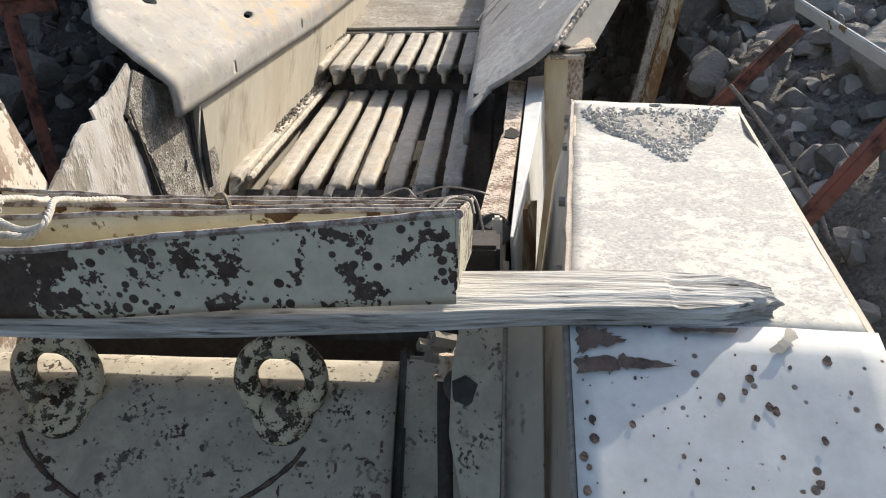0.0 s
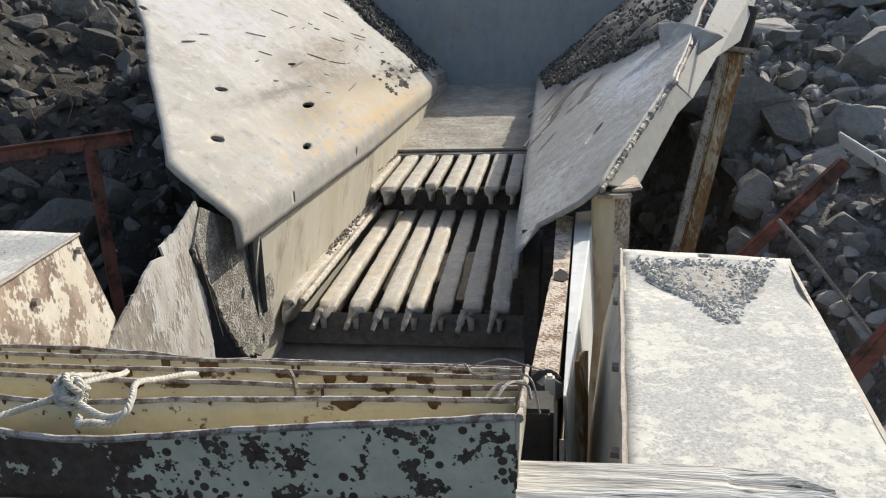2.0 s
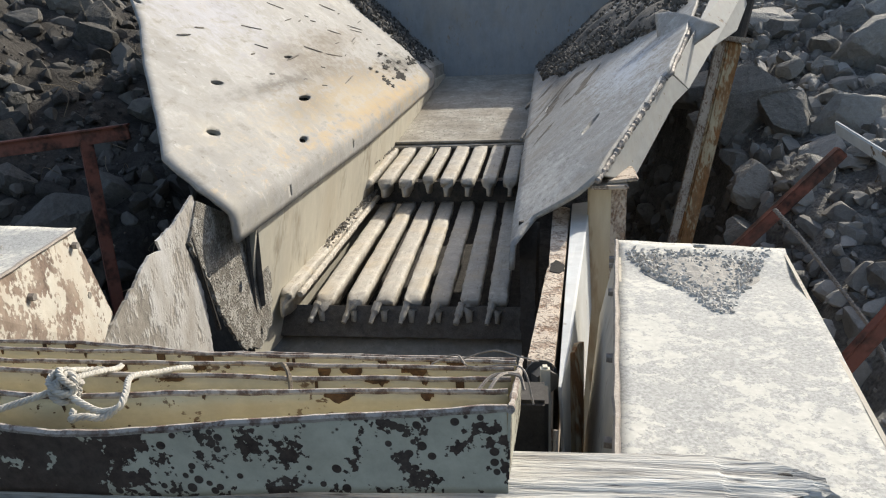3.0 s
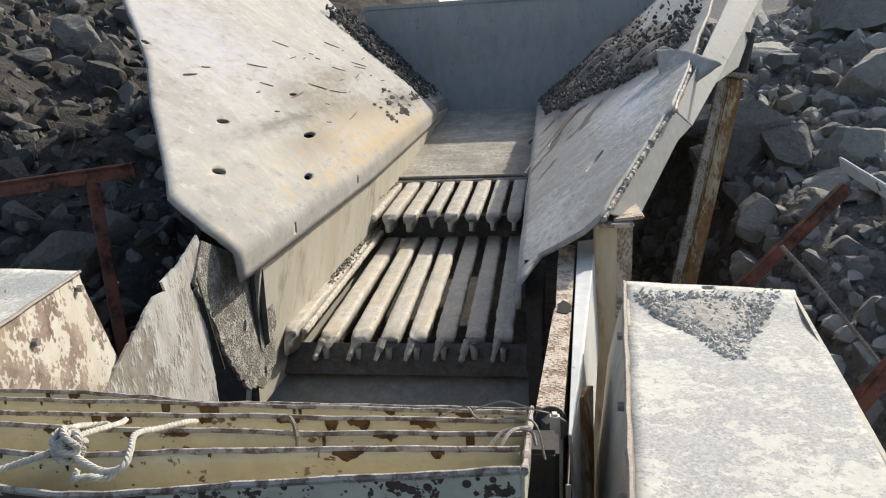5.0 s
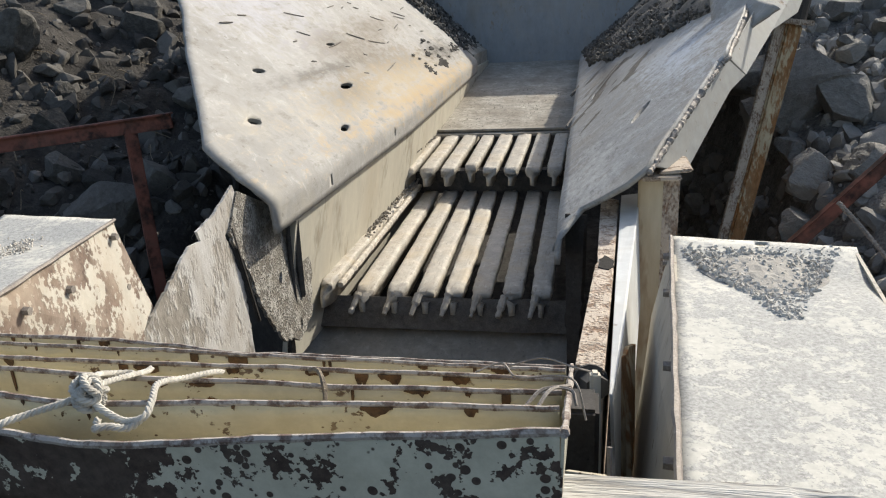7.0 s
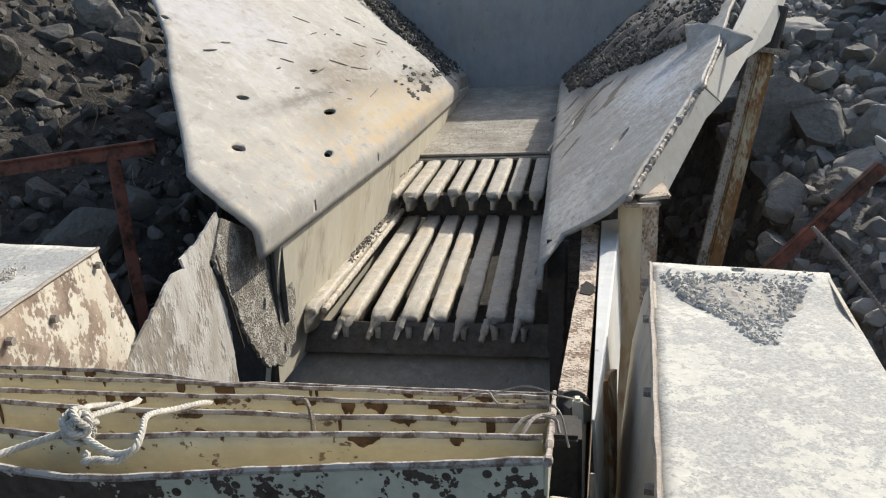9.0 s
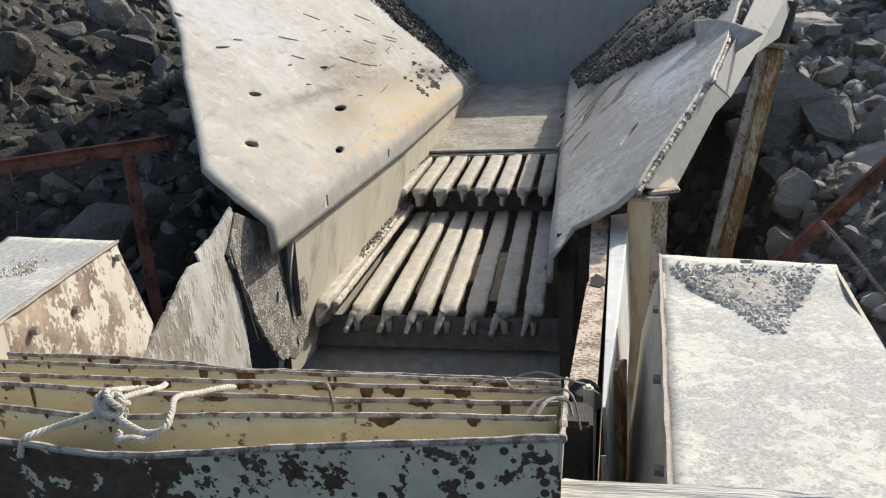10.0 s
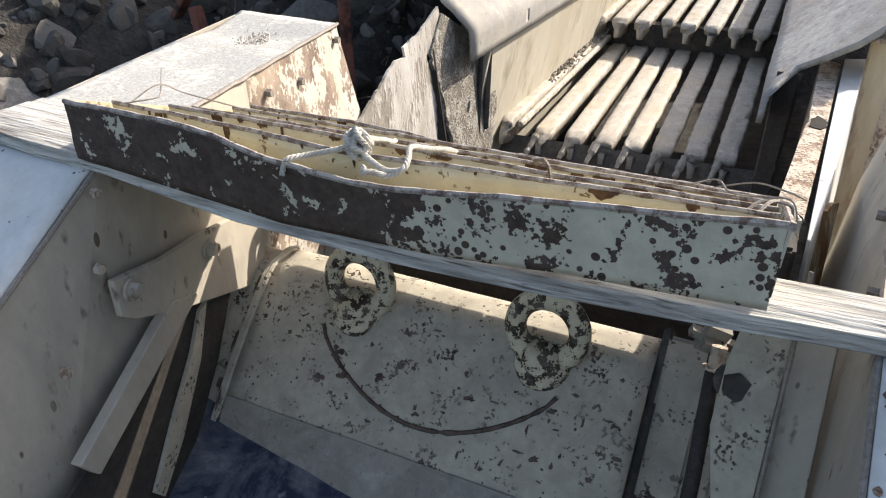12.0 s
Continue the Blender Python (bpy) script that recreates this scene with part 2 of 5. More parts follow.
HOOD_RUST = worn_paint("hood_rusted_paint", (0.47, 0.445, 0.385), (0.17, 0.125, 0.10), 0.50, 15.0, 0.02, (0.42, 0.36, 0.29), 0.5, 0.65, (1, 1, 0.8), 0.35, stain=(0.30, 0.23, 0.17), bumpy=0.5, patchy=0.35)
TRAY_FRONT = worn_paint("flaking_grey_paint", (0.43, 0.415, 0.335), (0.058, 0.043, 0.036), 0.505, 26.0, 0.006, (0.15, 0.14, 0.12), 0.15, 0.6, (1, 1, 1), 0.32, lean=(-0.33, -0.27, -0.075, 0.05), spots=0.27)
TRAY_CREAM = worn_paint("cream_paint", (0.54, 0.485, 0.335), (0.09, 0.042, 0.018), 0.385, 30.0, 0.012, (0.42, 0.37, 0.27), 0.5, 0.6, (0.7, 1, 1), 0.4, spots=0.10, stain=(0.42, 0.345, 0.21))
RIM = worn_paint("rim_metal", (0.34, 0.31, 0.28), (0.12, 0.085, 0.07), 0.5, 60.0, 0.05, (0.38, 0.35, 0.31), 0.5, 0.7)
BODY = worn_paint("housing_paint", (0.43, 0.395, 0.32), (0.06, 0.047, 0.038), 0.415, 24.0, 0.02, (0.30, 0.275, 0.23), 0.85, 0.75, (1, 1, 1), 0.5, spots=0.115, stain=(0.29, 0.265, 0.22))
EYE_PAINT = worn_paint("eye_paint", (0.56, 0.51, 0.38), (0.045, 0.033, 0.026), 0.485, 48.0, 0.015, (0.38, 0.34, 0.28), 0.35, 0.65, bumpy=0.6)
APRON = worn_paint("navy_paint", (0.022, 0.031, 0.06), (0.20, 0.21, 0.23), 0.36, 14.0, 0.05, (0.20, 0.21, 0.23), 0.8, 0.6, spots=0.06)
RUST_POST = worn_paint("rusted_cream_paint", (0.50, 0.42, 0.28), (0.26, 0.125, 0.05), 0.54, 16.0, 0.04, (0.33, 0.24, 0.14), 0.5, 0.75, (1, 1, 0.4), 0.35)
RUST_STAIN = worn_paint("rust_stain", (0.11, 0.06, 0.03), (0.04, 0.025, 0.017), 0.5, 60.0, 0.1, (0.16, 0.11, 0.065), 0.4, 0.8)
BARE_BROWN = worn_paint("bare_brown_steel", (0.12, 0.085, 0.07), (0.045, 0.036, 0.032), 0.48, 50.0, 0.1, (0.2, 0.17, 0.14), 0.3, 0.75, bumpy=0.6)
RED_OXIDE = worn_paint("red_oxide", (0.21, 0.08, 0.058), (0.045, 0.025, 0.02), 0.45, 9.0, 0.08, (0.16, 0.10, 0.08), 0.4, 0.7)
LIGHT_PAINT = worn_paint("pale_grey_paint", (0.55, 0.56, 0.55), (0.19, 0.13, 0.08), 0.36, 9.0, 0.02, (0.48, 0.45, 0.39), 0.4, 0.55)
# pale flange paint, darkened to stand for shade on the web
SHADED_WEB_PAINT = worn_paint("shaded_web_paint", (0.35, 0.345, 0.32), (0.17, 0.115, 0.075), 0.36, 12.0, 0.03, (0.33, 0.31, 0.27), 0.6, 0.7, spots=0.1)
RUSTY = worn_paint("scaled_rust", (0.52, 0.44, 0.36), (0.20, 0.13, 0.09), 0.46, 24.0, 0.06, (0.46, 0.40, 0.33), 0.6, 0.85, (1, 1, 0.6), 0.45, bumpy=0.9, deep=0.008)
TORN = worn_paint("torn_plate", (0.52, 0.51, 0.49), (0.24, 0.22, 0.19), 0.52, 11.0, 0.07, (0.33, 0.30, 0.26), 0.7, 0.5, (1, 1.3, 0.6), 0.4, stain=(0.27, 0.24, 0.20), bumpy=0.9, deep=0.006, patchy=0.6)
SCALY = worn_paint("scaly_plate", (0.40, 0.385, 0.35), (0.15, 0.135, 0.115), 0.5, 26.0, 0.05, (0.30, 0.28, 0.24), 0.7, 0.8, (1, 1, 0.8), 0.5, stain=(0.20, 0.18, 0.15), bumpy=1.0, deep=0.012)
WELD = worn_steel("weld_metal", (0.34, 0.31, 0.28), (0.09, 0.07, 0.06), 60.0, (1, 1, 1), (0, 0, 0), 0.6, None, 0.5, 0.3)
DEEP_BLACK = worn_steel("old_coating_and_hole_shade", (0.022, 0.02, 0.018), (0.01, 0.009, 0.008), 20.0, (1, 1, 1), (0, 0, 0), 0.8, None, 0.5, 0.0, (0.035, 0.032, 0.028), 0.3)
# grime and black parts; also the sheets that stand for shaded gaps
BLACK = worn_steel("black_grime_and_shade", (0.055, 0.05, 0.046), (0.02, 0.018, 0.016), 20.0, (1, 1, 1), (0, 0, 0), 0.6, None, 0.5, 0.0, (0.10, 0.09, 0.08), 0.4)
CREAM_POST = worn_paint("stained_cream_paint", (0.56, 0.49, 0.36), (0.22, 0.12, 0.06), 0.40, 9.0, 0.05, (0.40, 0.32, 0.22), 0.5, 0.7, (1, 1, 0.25), 0.3, stain=(0.42, 0.29, 0.15))
# a darker tone of the rubble stones
DARK_RUBBLE = stony("dark_rubble_stones", (0.15, 0.142, 0.13), (0.042, 0.039, 0.036), 20.0, 0.6, depth=0.007, by_island=True)
WOOD = weathered_wood()
ROPE = rope_cloth()
DARK_ROCK = stony("dark_broken_stone", (0.23, 0.22, 0.20), (0.085, 0.08, 0.073), 7.0, 0.4, strength=0.9, depth=0.025)
ROCK = stony("broken_concrete", (0.42, 0.405, 0.375), (0.23, 0.22, 0.20), 7.0, 0.4, strength=0.9, depth=0.025)
RUBBLE = stony("rubble_stones", (0.37, 0.355, 0.33), (0.17, 0.16, 0.145), 20.0, 0.6, depth=0.007, by_island=True)
PALE_GRAVEL = stony("pale_gravel", (0.58, 0.54, 0.48), (0.36, 0.33, 0.29), 40.0, 0.35, strength=0.5, depth=0.003, by_island=True)
DIP_GRAVEL = stony("grey_gravel", (0.58, 0.55, 0.50), (0.42, 0.40, 0.365), 60.0, 0.0, strength=0.02, depth=0.001)
DIP_DUST = stony("grey_dust", (0.40, 0.38, 0.345), (0.27, 0.255, 0.23), 60.0, 0.0, strength=0.5, depth=0.002)
def soil():
    """Dark loose soil that turns to grey stone fines under the rubble heap."""
    m, nt, bsdf, vec, raw = start_mat("dark_soil")
    a = grain(nt, raw, 9.0, 8.0, 0.65, 0.3)
    b = grain(nt, raw, 60.0, 4.0, 0.6)
    dark = blend(nt, ramp(nt, a, [(0.32, 0.0), (0.68, 1.0)]), (0.026, 0.024, 0.022), (0.085, 0.078, 0.07))
    grey = blend(nt, ramp(nt, a, [(0.32, 0.0), (0.68, 1.0)]), (0.13, 0.123, 0.112), (0.30, 0.285, 0.26))
    sep = nt.nodes.new("ShaderNodeSeparateXYZ")
    nt.links.new(raw, sep.inputs[0])
    side = calc(nt, "ADD", sep.outputs[0], calc(nt, "MULTIPLY", grain(nt, raw, 1.5, 4.0), 0.8))
    col = blend(nt, ramp(nt, calc(nt, "MULTIPLY", side, 0.5), [(0.3, 0.0), (0.6, 1.0)]), dark, grey)
    col = blend(nt, ramp(nt, b, [(0.35, 0.5), (0.6, 0.0)]), col, (0.03, 0.028, 0.025))
    finish(nt, bsdf, col, 0.97, calc(nt, "ADD", a, calc(nt, "MULTIPLY", b, 0.5)), 1.0, 0.035)
    return m


SOIL = soil()
FINES = stony("stone_fines", (0.36, 0.335, 0.295), (0.19, 0.175, 0.155), 30.0, 0.0, 0.97, 1.0, 0.006)
# dark dust; also colours the shade streaks on the right hopper plate
DUST_AND_SHADE = stony("caked_dust_and_shade", (0.20, 0.18, 0.155), (0.10, 0.09, 0.08), 30.0, 0.0, 0.97, 1.0, 0.006)
TWIG = stony("dry_stalks", (0.30, 0.25, 0.18), (0.12, 0.10, 0.08), 20.0)


# ---- building helpers ----
def mesh_object(name, bm, material, parent=None, label="", smooth=False):
    me = bpy.data.meshes.new(name)
    bmesh.ops.recalc_face_normals(bm, faces=bm.faces)
    if smooth:
        for f in bm.faces:
            f.smooth = True
    bm.to_mesh(me)
    bm.free()
    me.materials.append(material)
    ob = new(name, me)
    if parent is not None:
        ob.parent = parent
    if label:
        ob["label"] = label
    return ob


def part(name, bm, material, parent, label="", smooth=False):
    return mesh_object(name, bm, material, parent, label, smooth)


def thing(name, label, category, group="", kind=""):
    return tagged(new(name), label, category, group, kind)


def slab(points, thick, bevel=0.003, toward=None):
    """A flat plate from its outline, with rounded rims; it grows to the far side of its face."""
    pts = [Vector(p) for p in points]
    n = Vector((0, 0, 0))
    for a, b in zip(pts, pts[1:] + pts[:1]):
        n += a.cross(b)
    n.normalize()
    if toward is not None and n.dot(Vector(toward)) < 0:
        n = -n
    bm = bmesh.new()
    top = [bm.verts.new(p) for p in pts]
    low = [bm.verts.new(p - n * thick) for p in pts]
    bm.faces.new(top)
    bm.faces.new(low[::-1])
    for i in range(len(pts)):
        j = (i + 1) % len(pts)
        bm.faces.new((top[i], low[i], low[j], top[j]))
    bmesh.ops.recalc_face_normals(bm, faces=bm.faces)
    if bevel:
        bmesh.ops.bevel(bm, geom=list(bm.edges), offset=bevel, segments=2, profile=0.6, affect="EDGES", clamp_overlap=True)
    return bm


def jagged(points, which, amp, step=0.02, seed=1):
    """The outline again, with the sides named in which torn into small teeth."""
    rnd = random.Random(seed)
    out = []
    n = len(points)
    for i in range(n):
        a, b = Vector(points[i]), Vector(points[(i + 1) % n])
        out.append(a)
        if i in which:
            k = max(2, int((b - a).length / step))
            c = sum((Vector(p) for p in points), Vector()) / n
            for s in range(1, k):
                p = a.lerp(b, s / k)
                inward = (c - p).normalized()
                out.append(p + inward * rnd.uniform(-amp, amp) + (b - a).normalized() * rnd.uniform(-0.3, 0.3) * step)
    return out


def sheet(fn, nu, nv, thick):
    """A bent plate: fn(u, v) gives its face; it has a back and rims."""
    bm = bmesh.new()
    grid = [[Vector(fn(i / nu, j / nv)) for j in range(nv + 1)] for i in range(nu + 1)]
    front = [[bm.verts.new(p) for p in row] for row in grid]
    back = []
    for i in range(nu + 1):
        row = []
        for j in range(nv + 1):
            du = grid[min(i + 1, nu)][j] - grid[max(i - 1, 0)][j]
            dv = grid[i][min(j + 1, nv)] - grid[i][max(j - 1, 0)]
            row.append(bm.verts.new(grid[i][j] - du.cross(dv).normalized() * thick))
        back.append(row)
    for i in range(nu):
        for j in range(nv):
            bm.faces.new((front[i][j], front[i + 1][j], front[i + 1][j + 1], front[i][j + 1]))
            bm.faces.new((back[i][j], back[i][j + 1], back[i + 1][j + 1], back[i + 1][j]))
    for i in range(nu):
        bm.faces.new((front[i][0], back[i][0], back[i + 1][0], front[i + 1][0]))
        bm.faces.new((front[i][nv], front[i + 1][nv], back[i + 1][nv], back[i][nv]))
    for j in range(nv):
        bm.faces.new((front[0][j], front[0][j + 1], back[0][j + 1], back[0][j]))
        bm.faces.new((front[nu][j], back[nu][j], back[nu][j + 1], front[nu][j + 1]))
    return bm


def tube(bm, path, radius, sides=8, wobble=0.0, seed=0):
    """A round bar along a path; radius may be a number or one for each point."""
    rnd = random.Random(seed)
    pts = [Vector(p) for p in path]
    rings = []
    up = Vector((0.13, 0.21, 0.97))
    for i, p in enumerate(pts):
        d = (pts[min(i + 1, len(pts) - 1)] - pts[max(i - 1, 0)]).normalized()
        side = d.cross(up)
        if side.length < 0.05:
            side = d.cross(Vector((1, 0, 0)))
        side.normalize()
        over = side.cross(d).normalized()
        r = radius[i] if isinstance(radius, (list, tuple)) else radius
        r *= 1 + rnd.uniform(-wobble, wobble)
        rings.append([bm.verts.new(p + (side * math.cos(a) + over * math.sin(a)) * r) for a in (2 * math.pi * k / sides for k in range(sides))])
    for a, b in zip(rings, rings[1:]):
        for k in range(sides):
            bm.faces.new((a[k], a[(k + 1) % sides], b[(k + 1) % sides], b[k]))
    bm.faces.new(rings[0][::-1])
    bm.faces.new(rings[-1])
    return bm


def curve(points, n=8):
    """A smooth line through the points."""
    p = [Vector(q) for q in points]
    p = [2 * p[0] - p[1]] + p + [2 * p[-1] - p[-2]]
    out = []
    for i in range(1, len(p) - 2):
        for k in range(n):
            t = k / n
            out.append(0.5 * (2 * p[i] + (p[i + 1] - p[i - 1]) * t + (2 * p[i - 1] - 5 * p[i] + 4 * p[i + 1] - p[i + 2]) * t * t
                              + (3 * p[i] - p[i - 1] - 3 * p[i + 1] + p[i + 2]) * t ** 3))
    out.append(p[-2])
    return out


def box(size, m, bevel=0.004, segments=2):
    bm = bmesh.new()
    bmesh.ops.create_cube(bm, size=1.0)
    bmesh.ops.scale(bm, vec=size, verts=bm.verts)
    if bevel:
        bmesh.ops.bevel(bm, geom=list(bm.edges), offset=bevel, segments=segments, affect="EDGES", clamp_overlap=True)
    bmesh.ops.transform(bm, matrix=m, verts=bm.verts)
    return bm


def beam(a, b, wide, high, roll=0.0, bevel=0.004):
    """A square bar from a to b."""
    a, b = Vector(a), Vector(b)
    m = Matrix.Translation((a + b) / 2) @ (b - a).to_track_quat("Y", "Z").to_matrix().to_4x4() @ pose(0, 0, 0, 0, roll, 0)
    return box((wide, (b - a).length, high), m, bevel)


def punch(ob, cutters):
    """Cuts real holes: each cutter is (place, normal, long radius, short radius, way of the long side)."""
    bm = bmesh.new()
    for place, normal, ra, rb, way in cutters:
        n, w = Vector(normal).normalized(), Vector(way)
        w = (w - n * w.dot(n)).normalized()
        s = n.cross(w)
        base = []
        for side in (-1, 1):
            base.append([bm.verts.new(Vector(place) + n * 0.06 * side + w * ra * math.cos(a) + s * rb * math.sin(a)) for a in (2 * math.pi * k / 14 for k in range(14))])
        for k in range(14):
            bm.faces.new((base[0][k], base[0][(k + 1) % 14], base[1][(k + 1) % 14], base[1][k]))
        bm.faces.new(base[0][::-1])
        bm.faces.new(base[1])
    cut = mesh_object("cutter", bm, BLACK)
    mod = ob.modifiers.new("holes", "BOOLEAN")
    mod.operation, mod.object, mod.solver = "DIFFERENCE", cut, "EXACT"
    bpy.context.view_layer.update()
    me = bpy.data.meshes.new_from_object(ob.evaluated_get(bpy.context.evaluated_depsgraph_get()))
    ob.modifiers.clear()
    ob.data = me
    while len(me.materials) > 1:
        me.materials.pop()
    bpy.data.objects.remove(cut)
    return ob


def bolt_mesh(place, normal, r=0.014, high=0.012, washer=True):
    """A hexagon head on its washer."""
    bm = bmesh.new()
    if washer:
        bmesh.ops.create_cone(bm, cap_ends=True, segments=16, radius1=r * 1.45, radius2=r * 1.4, depth=0.004, matrix=Matrix.Translation((0, 0, 0.002)))
    bmesh.ops.create_cone(bm, cap_ends=True, segments=6, radius1=r, radius2=r * 0.94, depth=high, matrix=Matrix.Translation((0, 0, 0.004 + high / 2)))
    m = Matrix.Translation(place) @ Vector(normal).to_track_quat("Z", "Y").to_matrix().to_4x4()
    bmesh.ops.transform(bm, matrix=m, verts=bm.verts)
    return bm


def chipped_stone(rnd, fine, flats, rough):
    """A ball cut flat on many sides, its edges left blunt, its skin uneven."""
    bm = bmesh.new()
    bmesh.ops.create_icosphere(bm, subdivisions=fine, radius=1.0)
    cuts = []
    for _ in range(flats):
        n = Vector((rnd.gauss(0, 1), rnd.gauss(0, 1), rnd.gauss(0, 1))).normalized()
        cuts.append((n, rnd.uniform(0.36, 0.78)))
    seed = Vector((rnd.uniform(0, 50), rnd.uniform(0, 50), rnd.uniform(0, 50)))
    for v in bm.verts:
        for n, d in cuts:
            over = v.co.dot(n) - d
            if over > 0:
                v.co -= n * over * 0.98
        v.co += v.normal * rough * (noise.noise(v.co * 2.2 + seed) + 0.5 * noise.noise(v.co * 6 + seed) + 0.3 * noise.noise(v.co * 14 + seed))
    return bm


def heap_of(name, spots, material, seed, label, category, fine=1, flat=1.0):
    """Many small stones joined in one object; spots are (place, size)."""
    rnd = random.Random(seed)
    shapes = []
    for _ in range(24):
        b = chipped_stone(rnd, fine, 12, 0.05)
        b.verts.index_update()
        shapes.append(([v.co.copy() for v in b.verts], [[v.index for v in f.verts] for f in b.faces]))
        b.free()
    verts, faces = [], []
    for place, size in spots:
        vs, fs = rnd.choice(shapes)
        m = Matrix.LocRotScale(place, Euler((rnd.uniform(0, 6), rnd.uniform(0, 6), rnd.uniform(0, 6))), Vector((size * rnd.uniform(0.7, 1.2), size * rnd.uniform(0.6, 1.0), size * rnd.uniform(0.4, 0.8) * flat)))
        k = len(verts)
        verts += [m @ v for v in vs]
        faces += [[k + i for i in f] for f in fs]
    me = bpy.data.meshes.new(name)
    me.from_pydata(verts, [], faces)
    me.materials.append(material)
    return tagged(new(name, me), label, category, kind="stuff")


def clamp01(v):
    return max(0.0, min(1.0, v))


def smooth(a, b, v):
    t = clamp01((v - a) / (b - a))
    return t * t * (3 - 2 * t)


def along(pairs, v):
    """A value read off a few (place, value) pairs."""
    if v <= pairs[0][0]:
        return pairs[0][1]
    for (a, p), (b, q) in zip(pairs, pairs[1:]):
        if v <= b:
            return p + (q - p) * (v - a) / (b - a)
    return pairs[-1][1]


# ---- ground: dark soil heaped on both sides of the machine ----
def ground_height(x, y):
    left = 1.45 + 0.40 * max(-x - 1.4, 0) + 0.26 * max(y - 1.2, 0) - 0.10 * max(0.6 - y, 0)
    left = 4.6 - math.log1p(math.exp((4.6 - left) * 2.5)) / 2.5
    right = 1.25 + 0.32 * max(x - 0.8, 0) + 0.25 * max(y - 0.6, 0) - 0.10 * max(0.6 - y, 0)
    right = 3.5 - math.log1p(math.exp((3.5 - right) * 3)) / 3
    pit = 0.9 + 1.5 * smooth(7.8, 9.0, y)
    z = pit
    wl, wr = 1 - smooth(-1.95, -1.25, x), smooth(0.75, 1.5, x)
    z = z * (1 - wl) + left * wl
    z = z * (1 - wr) + right * wr
    far = math.hypot(x, y - 2)
    z += (noise.noise((x * 0.9, y * 0.9, 0)) * 0.16 + noise.noise((x * 2.7, y * 2.7, 4)) * 0.10 + noise.noise((x * 7, y * 7, 9)) * 0.055) * smooth(0, 0.3, wl + wr + smooth(7.8, 9, y)) 
    level = 2.2
    z = z + (level - z) * smooth(11, 22, far)
    ridge = smooth(26, 90, y) * smooth(0.05, 0.45, x / max(y, 1.0)) * 22
    ridge += smooth(40, 140, far) * smooth(-0.1, -0.7, x / max(y, 1.0)) * 10
    return z + ridge


def spaced(near_a, near_b, step, far):
    out = [near_a + i * step for i in range(int((near_b - near_a) / step) + 1)]
    d, v = step, out[-1]
    while v < far:
        d *= 1.35
        v += d
        out.append(v)
    d, v = step, out[0]
    while v > -far:
        d *= 1.35
        v -= d
        out.insert(0, v)
    return out


def build_ground():
    xs, ys = spaced(-5.5, 5.5, 0.075, 900), spaced(-0.5, 11.0, 0.09, 900)
    verts = [(x, y, ground_height(x, y)) for y in ys for x in xs]
    w = len(xs)
    faces = [(j * w + i, j * w + i + 1, (j + 1) * w + i + 1, (j + 1) * w + i) for j in range(len(ys) - 1) for i in range(w - 1)]
    me = bpy.data.meshes.new("ground")
    me.from_pydata(verts, [], faces)
    me.materials.append(SOIL)
    me.shade_smooth()
    return tagged(new("ground", me), "dark loose soil heaped round the machine", "ground", kind="structure")


build_ground()

# pale stone dust spread on the soil beside the guard
def dust_patch(u, v):
    x, y = -2.15 - 1.5 * u, 1.05 + 0.85 * v + 0.12 * noise.noise((u * 6, v * 6, 2))
    edge = min(u, 1 - u, v, 1 - v)
    return (x, y, ground_height(x, y) + 0.022 * smooth(0.0, 0.2, edge + 0.12 * noise.noise((u * 7, v * 7, 5))) - 0.012)


tagged(mesh_object("stone_dust", sheet(dust_patch, 50, 40, 0.01), FINES, smooth=True), "pale stone dust spread over the dark soil", "stone dust", kind="stuff")

# ---- crusher feeder: wall, bars, pan, rear wall ----
LIP = [(2.0, 2.478), (4.0, 2.505), (6.7, 2.62)]


def lip_z(y):
    return along(LIP, y)


feeder = thing("vibrating_feeder", "worn steel grizzly feeder with dusty bars in two steps", "feeder")

# left wall leans out a little towards its foot
part("side_wall", sheet(lambda u, v: (-1.05 + 0.13 * u, 2.28 + 5.3 * v, 1.85 + (lip_z(2.28 + 5.3 * v) + 0.05 - 1.85) * u), 2, 14, 0.02), WALL_STEEL, feeder, "cream side wall with vertical scrape marks")
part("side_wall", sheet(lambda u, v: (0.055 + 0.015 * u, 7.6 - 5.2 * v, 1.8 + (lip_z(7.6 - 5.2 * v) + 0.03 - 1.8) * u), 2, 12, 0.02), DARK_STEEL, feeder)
for y0 in (3.52, 4.62):
    part("wall_seam", beam((-1.035, y0, 2.0), (-0.922, y0, lip_z(y0) - 0.01), 0.012, 0.012), DARK_STEEL, feeder)


